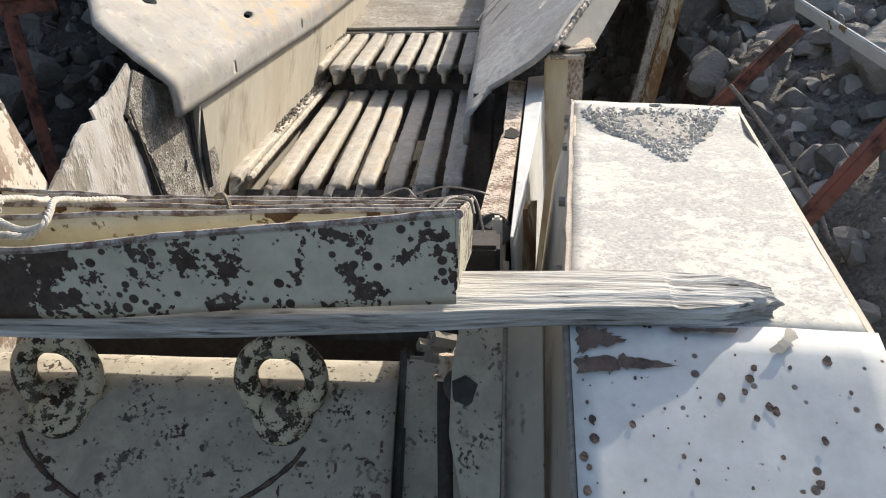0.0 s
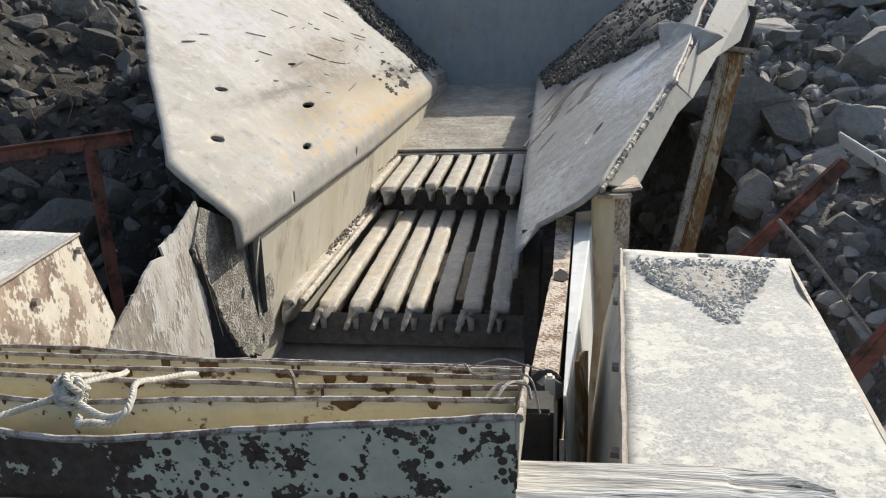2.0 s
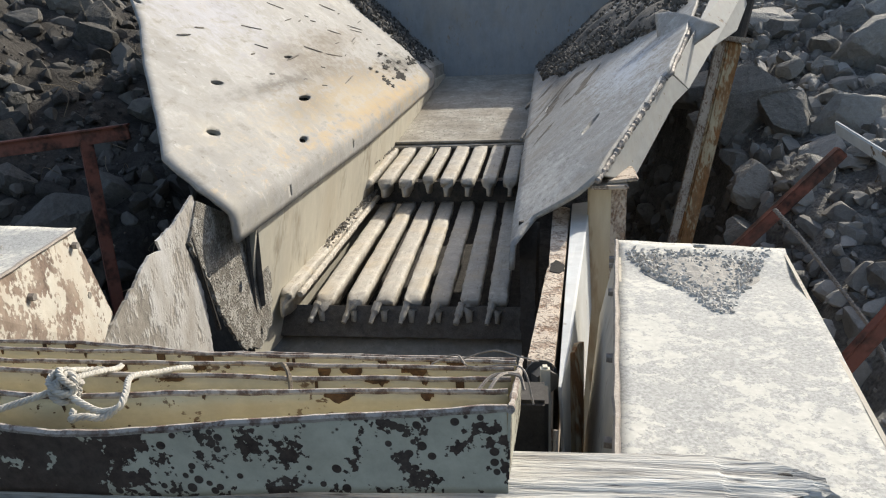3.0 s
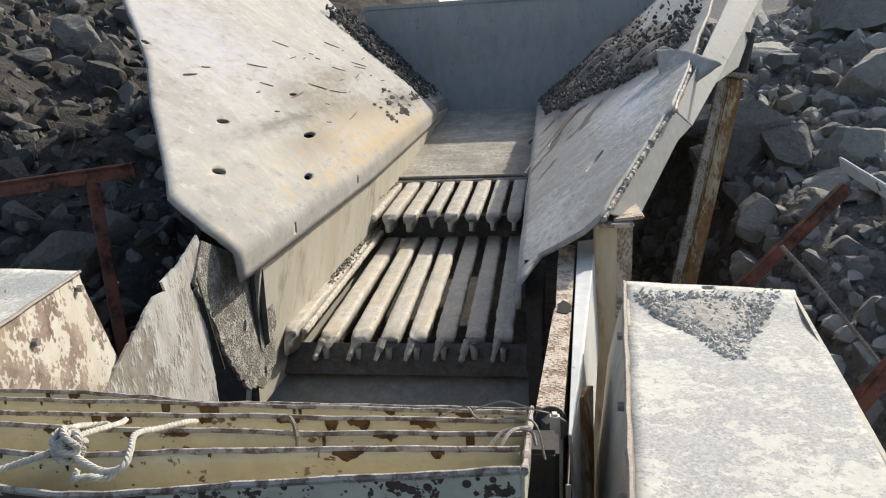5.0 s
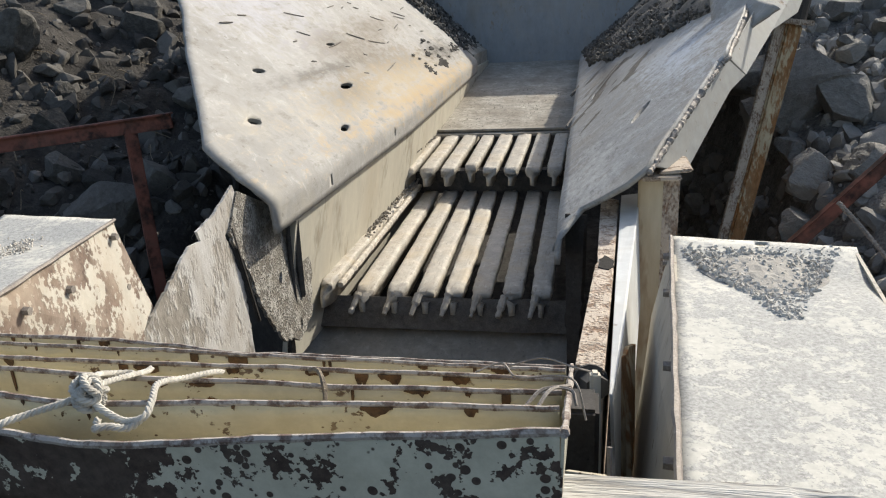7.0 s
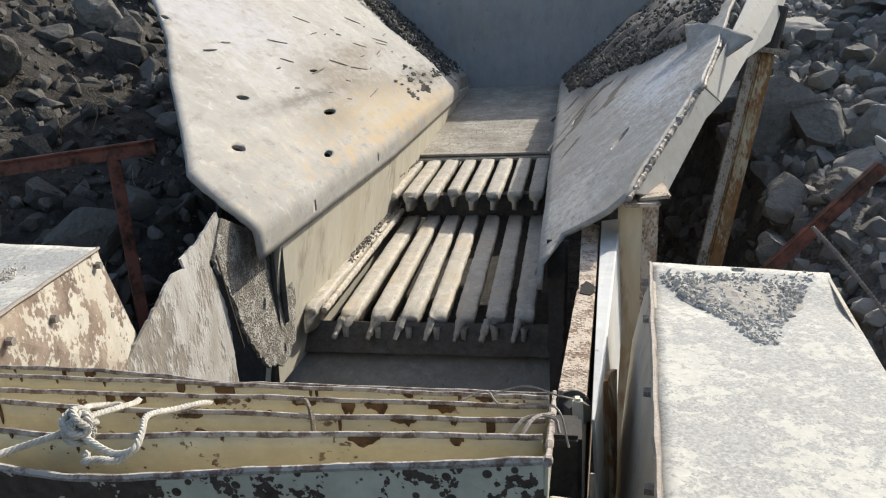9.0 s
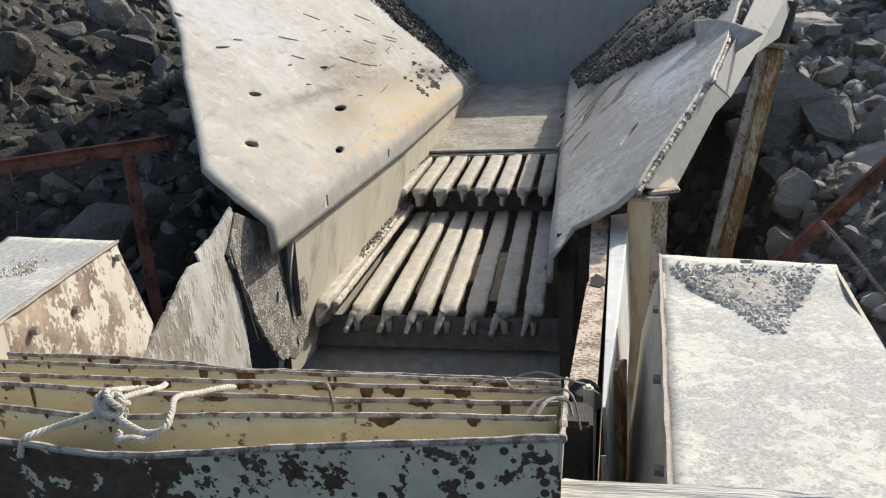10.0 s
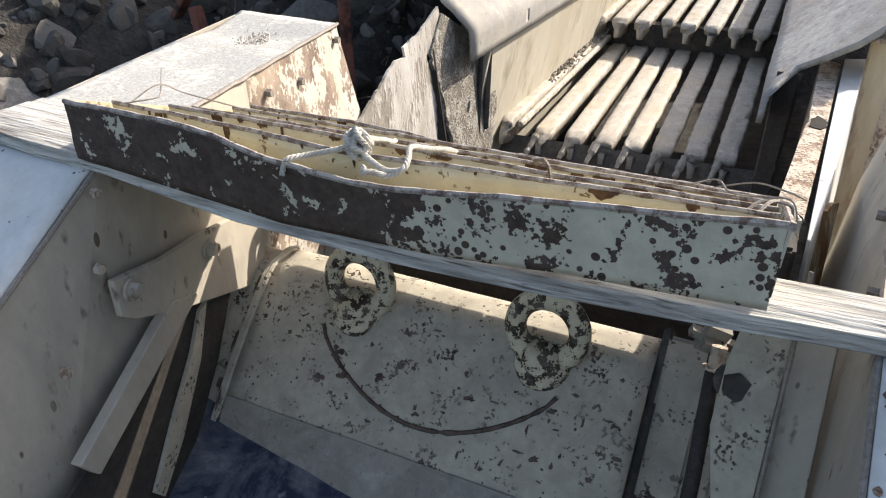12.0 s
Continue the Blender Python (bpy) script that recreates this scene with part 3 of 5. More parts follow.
def grizzly_bar(x0, x1, y0, y1, z0, z1, w0, w1, seed):
    """One solid bar: flat worn top, rounded shoulders, a blunt chewed front and a narrow rib below."""
    bm = bmesh.new()
    section = [(-0.30, -0.115), (-0.34, -0.06), (-0.86, -0.05), (-0.99, -0.022), (-0.95, -0.006), (-0.80, -0.001), (-0.4, 0), (0, 0), (0.4, 0), (0.80, -0.001), (0.95, -0.006), (0.99, -0.022), (0.86, -0.05), (0.34, -0.06), (0.30, -0.115)]
    steps = [0, 0.006, 0.014, 0.03] + [0.05 + 0.95 * k / 44 for k in range(45)]
    rings = []
    for v in steps:
        near_end = 1 - smooth(0.0, 0.02, v)
        w = (w0 + (w1 - w0) * v) / 2
        ring = []
        for q, (a, h) in enumerate(section):
            squeeze = 1 - 0.16 * near_end - 0.05 * (1 - smooth(0, 0.2, v))
            edge = 0.5 + 0.5 * smooth(0.6, 1.0, abs(a))
            chip = 0.014 * edge * noise.noise((seed * 7.3 + a * 2, v * 38, h * 20)) + 0.004 * noise.noise((seed + a * 5, v * 95, h * 60))
            x = x0 + (x1 - x0) * v + a * w * squeeze + chip * 0.7
            z = z0 + (z1 - z0) * v + h * (1 - 0.2 * near_end) - 0.012 * near_end * (h > -0.03) + chip + 0.004 * noise.noise((seed, v * 9, 4))
            y = y0 + (y1 - y0) * v + 0.012 * noise.noise((a * 3, seed, h * 30)) * near_end - (0.055 * near_end if h < -0.055 else 0.0)
            ring.append(bm.verts.new((x, y, z)))
        rings.append(ring)
    n = len(section)
    for p, q in zip(rings, rings[1:]):
        for k in range(n):
            bm.faces.new((p[k], p[(k + 1) % n], q[(k + 1) % n], q[k]))
    bm.faces.new(rings[0])
    bm.faces.new(rings[-1][::-1])
    return bm


FRONT_X = [-0.97, -0.845, -0.705, -0.57, -0.45, -0.335, -0.205, -0.085]
BACK_X = [-0.985, -0.865, -0.735, -0.61, -0.485, -0.35, -0.21, -0.075]
for k, (a, b) in enumerate(zip(FRONT_X, BACK_X)):
    w = 0.092 if k else 0.066
    up = 0.075 if k == 0 else 0.0
    ob = part("grizzly_bar", grizzly_bar(a + 0.01, b, 2.73 - 0.12 * (k == 0), 4.3, 2.03 + up, 2.075 + up * 0.7, w * 0.98, w + 0.002, k + 1), BAR_STEEL, feeder, smooth=True)
for k in range(7):
    x = FRONT_X[k + 1] - 0.012
    bm = bmesh.new()
    tube(bm, [(x - 0.022 + 0.010 * math.sin(k * 2.1) + 0.003 * s, 2.645 + 0.011 * s, 1.945 + 0.009 * s) for s in range(8)], [0.009 + 0.0014 * s + 0.006 * noise.noise((k * 3.3, s * 1.7, 0)) for s in range(8)], 9, 0.14, k)
    part("bar_rib", bm, BAR_STEEL, feeder, "crusted stub hanging under a bar")
bm = bmesh.new()
tube(bm, [(-0.915 - 0.012 * s / 60, 2.66 + 1.6 * s / 60, 2.068 + 0.05 * s / 60) for s in range(61)], [0.014 + 0.005 * (s % 2) + 0.002 * noise.noise((s * 0.7, 2, 2)) for s in range(61)], 8, 0.12, 3)
part("crusted_rod", bm, BAR_STEEL, feeder, "ribbed rod crusted with dust beside the wall")
for k in range(8):
    x = -0.975 + 0.128 * k
    w = 0.092 if k != 3 else 0.08
    short = 0.1 if k == 3 else 0.0
    part("grizzly_bar", grizzly_bar(x, x + 0.02, 4.12 + short, 4.95, 2.255, 2.325, w, w + 0.004, 30 + k), BAR_STEEL, feeder, smooth=True)
part("front_beam", sheet(lambda u, v: (-1.05 + 1.11 * u, 2.66 + 0.05 * v + 0.006 * noise.noise((u * 6, v * 2, 3)), 1.875 + 0.125 * v + 0.004 * noise.noise((u * 14, v * 4, 8))), 40, 6, 0.06), DUST_AND_SHADE, feeder, "dusty steel cross beam under the bars")
part("step_beam", beam((-1.05, 4.36, 2.13), (0.06, 4.36, 2.13), 0.12, 0.14, 0, 0.01), DARK_STEEL, feeder)
part("mouth_plate", slab([(-1.2, 2.72, 1.86), (0.1, 2.72, 1.86), (0.1, 2.25, 1.60), (-1.2, 2.25, 1.60)], 0.03, 0.006, (0, 0, 1)), DUST_STEEL, feeder, "dusty chute plate at the crusher mouth")
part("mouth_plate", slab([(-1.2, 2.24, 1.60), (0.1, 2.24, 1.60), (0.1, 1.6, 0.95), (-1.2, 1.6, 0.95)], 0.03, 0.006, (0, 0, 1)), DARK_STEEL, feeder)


def pan_face(u, v):
    x, y = -1.0 + 1.06 * u, 4.93 + 2.7 * v
    return (x, y, 2.33 + (y - 4.93) * 0.115 + 0.005 * noise.noise((x * 9, y * 9, 2)) + 0.004 * noise.noise((x * 25, y * 25, 2)))


part("pan", sheet(pan_face, 40, 90, 0.02), PAN_STEEL, feeder, "dusty steel feed pan")
part("pan_strip", beam((-0.98, 5.0, 2.35), (0.05, 5.0, 2.35), 0.07, 0.016, 0, 0.004), PAN_STEEL, feeder)
rnd = random.Random(3)
heap_of("dust_crust", [((rnd.uniform(-0.95, -0.05), y, 2.333 + (y - 4.93) * 0.115), rnd.uniform(0.002, 0.005)) for y in (rnd.uniform(5.0, 6.3) for _ in range(700))]
        + [((-0.985 + abs(rnd.gauss(0, 0.025)), y, 2.10 + (y - 2.6) * 0.03), rnd.uniform(0.006, 0.02)) for y in (rnd.uniform(3.2, 4.3) for _ in range(160))]
        + [((-0.99 + abs(rnd.gauss(0, 0.03)), y, 2.325), rnd.uniform(0.006, 0.02)) for y in (rnd.uniform(4.3, 4.95) for _ in range(120))], FINES, 5, "crusted stone dust lying in the feeder", "stone dust")

rear = thing("hopper_rear_wall", "slate grey painted steel rear wall of the hopper", "hopper wall")
part("rear_plate", sheet(lambda u, v: (-1.75 + 3.2 * u, 7.62 + 0.02 * noise.noise((u * 5, v * 3, 1)), 2.5 + 1.22 * v + 0.03 * u * v), 24, 10, 0.03), REAR_STEEL, rear)
part("rear_rim", beam((-1.75, 7.63, 3.725), (1.45, 7.63, 3.75), 0.05, 0.04), REAR_STEEL, rear)


# ---- hopper side plates ----
LEFT_SLOPE = radians(42)


def left_plate_point(s, y):
    """s: the way up from the lower rim, over the rounded fold, onto the slope."""
    lip, r = 0.085, 0.04
    arc = r * (math.pi / 2 - LEFT_SLOPE)
    z0 = lip_z(y)
    if s < lip:
        x, z = -0.9, z0 + s
    elif s < lip + arc:
        a = (s - lip) / r
        x, z = -0.9 - r * (1 - math.cos(a)), z0 + lip + r * math.sin(a)
    else:
        a = math.pi / 2 - LEFT_SLOPE
        t = s - lip - arc
        x, z = -0.9 - r * (1 - math.cos(a)) - t * math.cos(LEFT_SLOPE), z0 + lip + r * math.sin(a) + t * math.sin(LEFT_SLOPE)
    dent = 0.006 * noise.noise((s * 3, y * 1.7, 7)) + 0.002 * noise.noise((s * 12, y * 9, 3))
    return (x + dent, y, z + dent)


LEFT_TOP = 1.75
LEFT_Y0 = [(0.0, 2.06), (0.22, 2.045), (0.33, 2.05), (0.37, 2.06), (0.45, 2.16), (0.78, 2.56), (1.0, 2.86), (1.5, 3.38), (1.75, 3.7)]
LEFT_Y1 = [(0.0, 6.62), (0.2, 6.72), (0.9, 7.15), (1.75, 7.5)]


def left_face(u, v):
    s = LEFT_TOP * u
    y0 = along(LEFT_Y0, s) + 0.006 * noise.noise((s * 25, 1, 2))
    return left_plate_point(s, y0 + (along(LEFT_Y1, s) + 0.03 * noise.noise((s * 9, 4, 2)) - y0) * v)


left_hopper = thing("hopper_side_plate", "bright rubbed steel hopper plate with bolt holes and ochre stains", "hopper plate")
ob = part("plate", sheet(left_face, 70, 90, 0.016), BRIGHT, left_hopper, smooth=True)
SL = (math.sin(LEFT_SLOPE), 0, math.cos(LEFT_SLOPE))


def on_left(x, y):
    z = lip_z(y) + 0.085 + (-0.9 - x) * math.tan(LEFT_SLOPE) + 0.0235
    return (x, y, z)


punch(ob, [(on_left(-1.112, 2.45), SL, 0.040, 0.018, (-0.3, -1, 0)), (on_left(-0.972, 3.05), SL, 0.052, 0.015, (-0.1, 1, 0)), (on_left(-1.277, 2.89), SL, 0.052, 0.015, (0.1, 1, 0)),
           (on_left(-1.118, 3.55), SL, 0.085, 0.018, (0.0, 1, 0)), (on_left(-1.664, 3.03), SL, 0.028, 0.015, (0, 1, 0)), (on_left(-1.33, 3.96), SL, 0.06, 0.012, (0, 1, 0)),
           ((-0.9, 2.6, lip_z(2.6) + 0.05), (1, 0, 0), 0.022, 0.008, (0, 0, 1)), ((-0.9, 3.6, lip_z(3.6) + 0.06), (1, 0, 0), 0.018, 0.009, (0, 0, 1))])
# scuffs that stand as ragged scabs of old coating near the far rim
rnd = random.Random(11)
for _ in range(26):
    y = rnd.uniform(5.1, 6.5)
    x = -0.97 - abs(rnd.gauss(0, 0.09)) - 0.05 * (y - 5.2)
    p = Vector(on_left(x, y))
    k = rnd.randint(13, 19)
    size = 0.02 + 0.10 * rnd.random() ** 1.6
    outline = []
    for i in range(k):
        a = 2 * math.pi * i / k
        q = size * rnd.uniform(0.25, 1.0)
        outline.append(tuple(Vector(on_left(x + 0.35 * q * math.cos(a), y + 1.6 * q * math.sin(a))) + 0.0185 * Vector(SL)))
    part("dark_scab", slab(outline, 0.004, 0, SL), DEEP_BLACK, ob, "dark scab of old coating")
for _ in range(30):
    y = rnd.uniform(3.0, 6.2)
    x = -0.98 - rnd.random() * 0.55 - 0.03 * y
    long, thin, lean = 0.02 + 0.13 * rnd.random() ** 2, 0.0014 + 0.0022 * rnd.random(), rnd.uniform(-0.5, 0.9)
    way = Vector((0.35 * lean, 1.0, 0)).normalized()
    outline = []
    for i in range(12):
        a = 2 * math.pi * i / 12
        d = long * math.cos(a)
        c = thin * math.sin(a) * rnd.uniform(0.5, 1.4)
        outline.append(Vector(on_left(x + way.x * d + c * way.y, y + way.y * d - c * way.x)) + 0.0175 * Vector(SL))
    part("gouge", slab(outline, 0.004, 0, SL), rnd.choice((BLACK, DUST_AND_SHADE)), ob, "dark scratch in the rubbed steel")
# short second plate behind, and the stone that has slid over it
part("rear_piece", sheet(lambda u, v: (-0.93 - 0.95 * u, 6.7 + 0.9 * v, lip_z(6.7) + 0.14 + 0.84 * u), 8, 6, 0.015), PAN_STEEL, left_hopper, "dull plate behind the bright one")
part("rear_lip", sheet(lambda u, v: (-0.93, 6.68 + 0.9 * v, 2.5 + 0.28 * u), 2, 3, 0.015), PAN_STEEL, left_hopper)

RIGHT_SLOPE = radians(39)


def on_right(x, y, lift=0.0):
    return (x - lift * math.sin(RIGHT_SLOPE), y, lip_z(y) + 0.04 + (x - 0.03) * math.tan(RIGHT_SLOPE) + lift * math.cos(RIGHT_SLOPE))


RIGHT_Y0 = [(0.03, 1.89), (0.091, 2.01), (0.149, 1.949), (0.21, 1.90), (0.263, 1.915), (0.292, 1.99), (0.40, 2.246), (0.53, 2.537), (0.556, 2.542), (0.585, 2.667), (0.636, 2.825), (0.689, 3.016), (0.783, 3.373), (0.994, 4.13), (1.209, 4.948), (1.77, 7.11)]


def right_face(u, v):
    s = 2.0 * (1 - u)
    xs = 0.03 + max(0.0, s - 0.07) * math.cos(RIGHT_SLOPE)
    y0 = along(RIGHT_Y0, xs) + 0.014 * noise.noise((s * 40, 5, 2)) * smooth(0.29, 0.36, xs)
    y = y0 + (7.58 - y0) * v ** 1.4
    lip, d = 0.07, 0.004 * noise.noise((s * 4, y * 2, 5)) + 0.0015 * noise.noise((s * 20, y * 12, 5)) + 0.007 * noise.noise((s * 3.5 + y * 1.2, y * 4, 9)) * smooth(0.07, 0.14, s) + 0.003 * noise.noise((s * 9, y * 7, 2)) * smooth(0.07, 0.14, s)
    if s < lip:
        return (0.03 + d + 0.02 * smooth(3, 7, y), y, lip_z(y) - 0.03 + s)
    x = 0.03 + (s - lip) * math.cos(RIGHT_SLOPE) + d + 0.02 * smooth(3, 7, y)
    return (x, y, on_right(x, y)[2] - 0.3 * d)


right_hopper = thing("hopper_side_plate", "grey scraped steel hopper plate with a torn curling rim", "hopper plate")
ob = part("plate", sheet(right_face, 80, 110, 0.016), BRIGHT_BLUE, right_hopper, smooth=True)
SR = (-math.sin(RIGHT_SLOPE), 0, math.cos(RIGHT_SLOPE))
punch(ob, [(on_right(0.303, 2.683), SR, 0.085, 0.022, (0.45, 1, 0.36)), (on_right(0.156, 4.08), SR, 0.09, 0.014, (0.1, 1, 0))])
# ragged slabs of caked dust that stand in for raking-light shade on the slope
rnd = random.Random(91)
for _ in range(20):
    y0 = rnd.uniform(3.4, 6.0)
    x0 = rnd.uniform(0.10, 0.16 + 0.12 * (6.2 - y0))
    long, wide, k = rnd.uniform(0.14, 0.48), rnd.uniform(0.014, 0.042), 22
    pts = []
    for i in range(k):
        a = 2 * math.pi * i / k
        q, s = long * math.cos(a) * rnd.uniform(0.75, 1.0), wide * math.sin(a) * rnd.uniform(0.4, 1.0)
        pts.append(on_right(x0 + 0.40 * q + s, y0 + 0.92 * q - s, 0.016))
    part("shade_streak", slab(pts, 0.016, 0, SR), FINES if rnd.random() < 0.3 else DUST_AND_SHADE, ob, "dark streak on the dusty slope, shade of raking light")
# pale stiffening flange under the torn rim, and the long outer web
part("flange", slab([(0.280, 1.972, 2.708), (0.366, 2.124, 2.663), (0.395, 2.174, 2.652), (0.574, 2.572, 2.837), (0.647, 2.713, 2.875), (0.560, 2.600, 2.944)], 0.012, 0.002, (1, -1, 0)), SHADED_WEB_PAINT, right_hopper, "pale painted stiffening flange")
part("flange", slab([(0.566, 2.612, 2.948), (0.652, 2.725, 2.875), (0.808, 3.076, 3.011), (0.976, 3.399, 3.066), (1.153, 3.838, 3.278), (1.478, 4.618, 3.627), (1.047, 3.95, 3.39), (0.737, 3.08, 3.09)], 0.012, 0.002, (1, -1, 0)), SHADED_WEB_PAINT, right_hopper, "pale painted outer web with rust at the rim")
bm = bmesh.new()
rim = []
for k in range(130):
    x = 0.262 + 0.46 * k / 129
    y = along(RIGHT_Y0, x)
    rim.append((x + 0.004 * noise.noise((k * 0.5, 1, 6)), y - 0.004, on_right(x, y)[2] - 0.004 + 0.004 * noise.noise((k * 0.7, 5, 1))))
tube(bm, rim, [0.007 + 0.009 * abs(noise.noise((k * 0.45, 2, 9))) for k in range(130)], 7, 0.35, 8)
part("worn_rim", bm, WELD, ob, "pitted ragged rim of the plate")
# the curled ear of torn plate
def ear_face(u, v):
    """A flap torn up across the slope and curled back at its free side."""
    a = Vector((0.625, 3.33, 3.005)).lerp(Vector((0.686, 2.967, 3.02)), u)
    b = Vector((0.656, 3.69, 3.16)).lerp(Vector((0.786, 2.953, 3.095)), u)
    p = a.lerp(b, v)
    p.z += 0.018 * math.sin(math.pi * u) * v + 0.006 * noise.noise((u * 6, v * 3, 3))
    p.y -= 0.05 * v * v * math.sin(math.pi * u * 0.8) - 0.02 * noise.noise((u * 4, v * 4, 8))
    return p


part("torn_ear", sheet(ear_face, 12, 12, 0.012), BRIGHT_BLUE, right_hopper, "curled ear of torn plate", smooth=True)
# stone lying on both plates
rnd = random.Random(21)
spots = []
for _ in range(1500):
    y = rnd.uniform(6.6, 7.6)
    u = rnd.random()
    x = -0.98 - 0.9 * u
    spots.append(((x, y, lip_z(6.7) + 0.16 + 0.90 * u * 0.98 + rnd.uniform(0, 0.05)), rnd.uniform(0.012, 0.045)))
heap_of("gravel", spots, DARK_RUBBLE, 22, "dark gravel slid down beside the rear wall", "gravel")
spots = []
for _ in range(5200):
    y = rnd.uniform(3.7, 7.5)
    x = along([(3.7, 0.66), (4.3, 0.50), (4.9, 0.30), (5.6, 0.14), (7.5, 0.08)], y) + 0.05 * noise.noise((y * 2.5, 3, 3)) + abs(rnd.gauss(0, 0.30))
    if x < along([(3.6, 0.80), (4.9, 1.15), (7.1, 1.6)], y):
        spots.append((Vector(on_right(x, y, 0.012 + rnd.uniform(0, 0.03))), 0.006 + 0.03 * rnd.random() ** 2))
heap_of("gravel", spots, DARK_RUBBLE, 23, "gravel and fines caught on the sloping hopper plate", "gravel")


def fines_face(u, v):
    y = 3.7 + 3.9 * v
    x = along([(3.7, 0.67), (4.3, 0.53), (4.9, 0.34), (5.6, 0.18), (7.6, 0.10)], y) + along([(3.7, 0.10), (5.0, 0.7), (7.6, 1.1)], y) * u + 0.05 * noise.noise((y * 3, u * 2, 8))
    return on_right(x, y, 0.004 + 0.05 * math.sin(math.pi * u) * (0.6 + noise.noise((x * 5, y * 4, 1))))


tagged(mesh_object("stone_fines", sheet(fines_face, 30, 60, 0.01), DUST_AND_SHADE), "bank of dark stone fines on the hopper plate", "stone fines", kind="stuff")


# ---- crusher guards (hoods) on both sides ----
def hood(rear_l, rear_r, front_l, front_r, zr, zf, drop, inner, rusty_inner, name_label):
    """A folded sheet guard: top, sloping front, rear fold and the side towards the crusher."""
    guard = thing("flywheel_guard", name_label, "machine guard", "flywheel guards")
    rl, rr, fl, fr = (Vector((*p, z)) for p, z in ((rear_l, zr), (rear_r, zr), (front_l, zf), (front_r, zf)))

    def top(u, v):
        p = fl.lerp(fr, u).lerp(rl.lerp(rr, u), v)
        sag = -0.004 * math.sin(math.pi * u) * math.sin(math.pi * clamp01(v)) - 0.010 * smooth(0.86, 0.7, abs(v - 0.82) + 0.7) + 0.0025 * noise.noise((u * 4, v * 7, zr))
        rim = 0.004 * smooth(0.965, 1.0, v)
        return (p.x, p.y, p.z + sag + rim)

    t = part("top_panel", sheet(top, 18, 36, 0.006), HOOD, guard, "pale dusty top sheet with flaked whitewash", smooth=True)

    def face(u, v):
        p = fl.lerp(fr, u)
        v2 = v * 1.0
        a = smooth(0, 0.06, v2)
        d = Vector((0, -0.52 * v2 - 0.008 * a, -0.334 * v2 * (0.4 + 0.6 * a)))
        q = p + d + Vector((0.0, 0, -0.002))
        return (q.x, q.y, q.z + 0.002 * noise.noise((u * 5, v * 5, 2)))

    front = part("front_panel", sheet(face, 12, 24, 0.006), HOOD_FACE, guard, "blue-white painted front sheet with chips", smooth=True)
    ex = fl + Vector((0, -0.528, -0.336)), fr + Vector((0, -0.528, -0.336))
    part("lower_panel", slab([ex[0], ex[1], ex[1] + Vector((0, -0.02, -0.9)), ex[0] + Vector((0, -0.02, -0.9))], 0.006, 0.002, (0, -1, 0)), HOOD_FACE, guard)
    side_r, side_f = (rr, fr) if inner == "r" else (rl, fl)
    sgn = 1 if inner == "r" else -1
    rear_drop = Vector((0.02 * sgn, 0.10, -0.36))
    foot = side_f + Vector((-0.01 * sgn, -0.10, -drop))
    outline = [side_r + Vector((0, -0.004, -0.004)), side_f + Vector((0, 0, -0.004)), side_f + Vector((0, -0.52, -0.334)), side_f + Vector((0.0, -0.40, -drop)), foot, side_f.lerp(side_r, 0.5) + Vector((0, 0, -0.52)), side_r + rear_drop + Vector((0, -0.02, -0.16)), side_r + rear_drop]
    if not rusty_inner:
        outline = outline[:4] + [side_f + Vector((-0.03, 0.0, -drop)), side_r + Vector((-0.09, 0.02, -0.85)), side_r + Vector((-0.062, 0.02, -0.53)), side_r + Vector((-0.034, 0.01, -0.18))]
    n = Vector((sgn, 0, 0))
    if rusty_inner:
        mid_t, mid_b = side_r.lerp(side_f, 0.52), outline[5]
        cut = [outline[0], mid_t + Vector((0, 0, -0.004)), mid_b, outline[6], outline[7]]
        part("side_panel", slab([p + n * 0.001 for p in cut], 0.006, 0, n), HOOD_RUST, guard, "side sheet with peeling cream paint and rust")
        outline = [mid_t + Vector((0, 0, -0.004))] + outline[1:5] + [mid_b]
    part("side_panel", slab([p + n * 0.001 for p in outline], 0.006, 0, n), HOOD_SIDE, guard, "plain grey side sheet")
    o_r, o_f = (rl, fl) if inner == "r" else (rr, fr)
    part("side_panel", slab([o_r, o_f, o_f + Vector((0, -0.52, -0.334)), o_f + Vector((0, -0.5, -1.3)), o_r + Vector((0, 0.1, -1.3)), o_r + Vector((0, 0.1, -0.35))], 0.006, 0, -n), HOOD_SIDE, guard)
    part("rear_panel", slab([rl + Vector((0, 0.002, -0.004)), rr + Vector((0, 0.002, -0.004)), rr + Vector((0, 0.1, -0.6)), rl + Vector((0, 0.1, -0.6))], 0.006, 0.002, (0, 1, 0)), HOOD_SIDE, guard)
    bm = bmesh.new()
    path = [side_f.lerp(side_r, k / 26) + Vector((0.004 * sgn + 0.002 * noise.noise((k * 0.9, zr, 0)), 0, 0.003 + 0.002 * noise.noise((k * 0.7, 3, zr)))) for k in range(27)]
    tube(bm, path, [0.004 + 0.003 * abs(noise.noise((k * 1.7, 2, zr))) for k in range(27)], 6)
    part("weld_seam", bm, WELD, guard, "lumpy weld bead along the edge")
    bm = bmesh.new()
    path = [side_f + Vector((0.003 * sgn, -0.53 * k / 20, -0.336 * k / 20)) for k in range(21)]
    tube(bm, path, [0.0035 + 0.002 * abs(noise.noise((k * 1.3, 7, zr))) for k in range(21)], 6)
    part("weld_seam", bm, WELD, guard)
    return guard, t, front, (rl, rr, fl, fr)


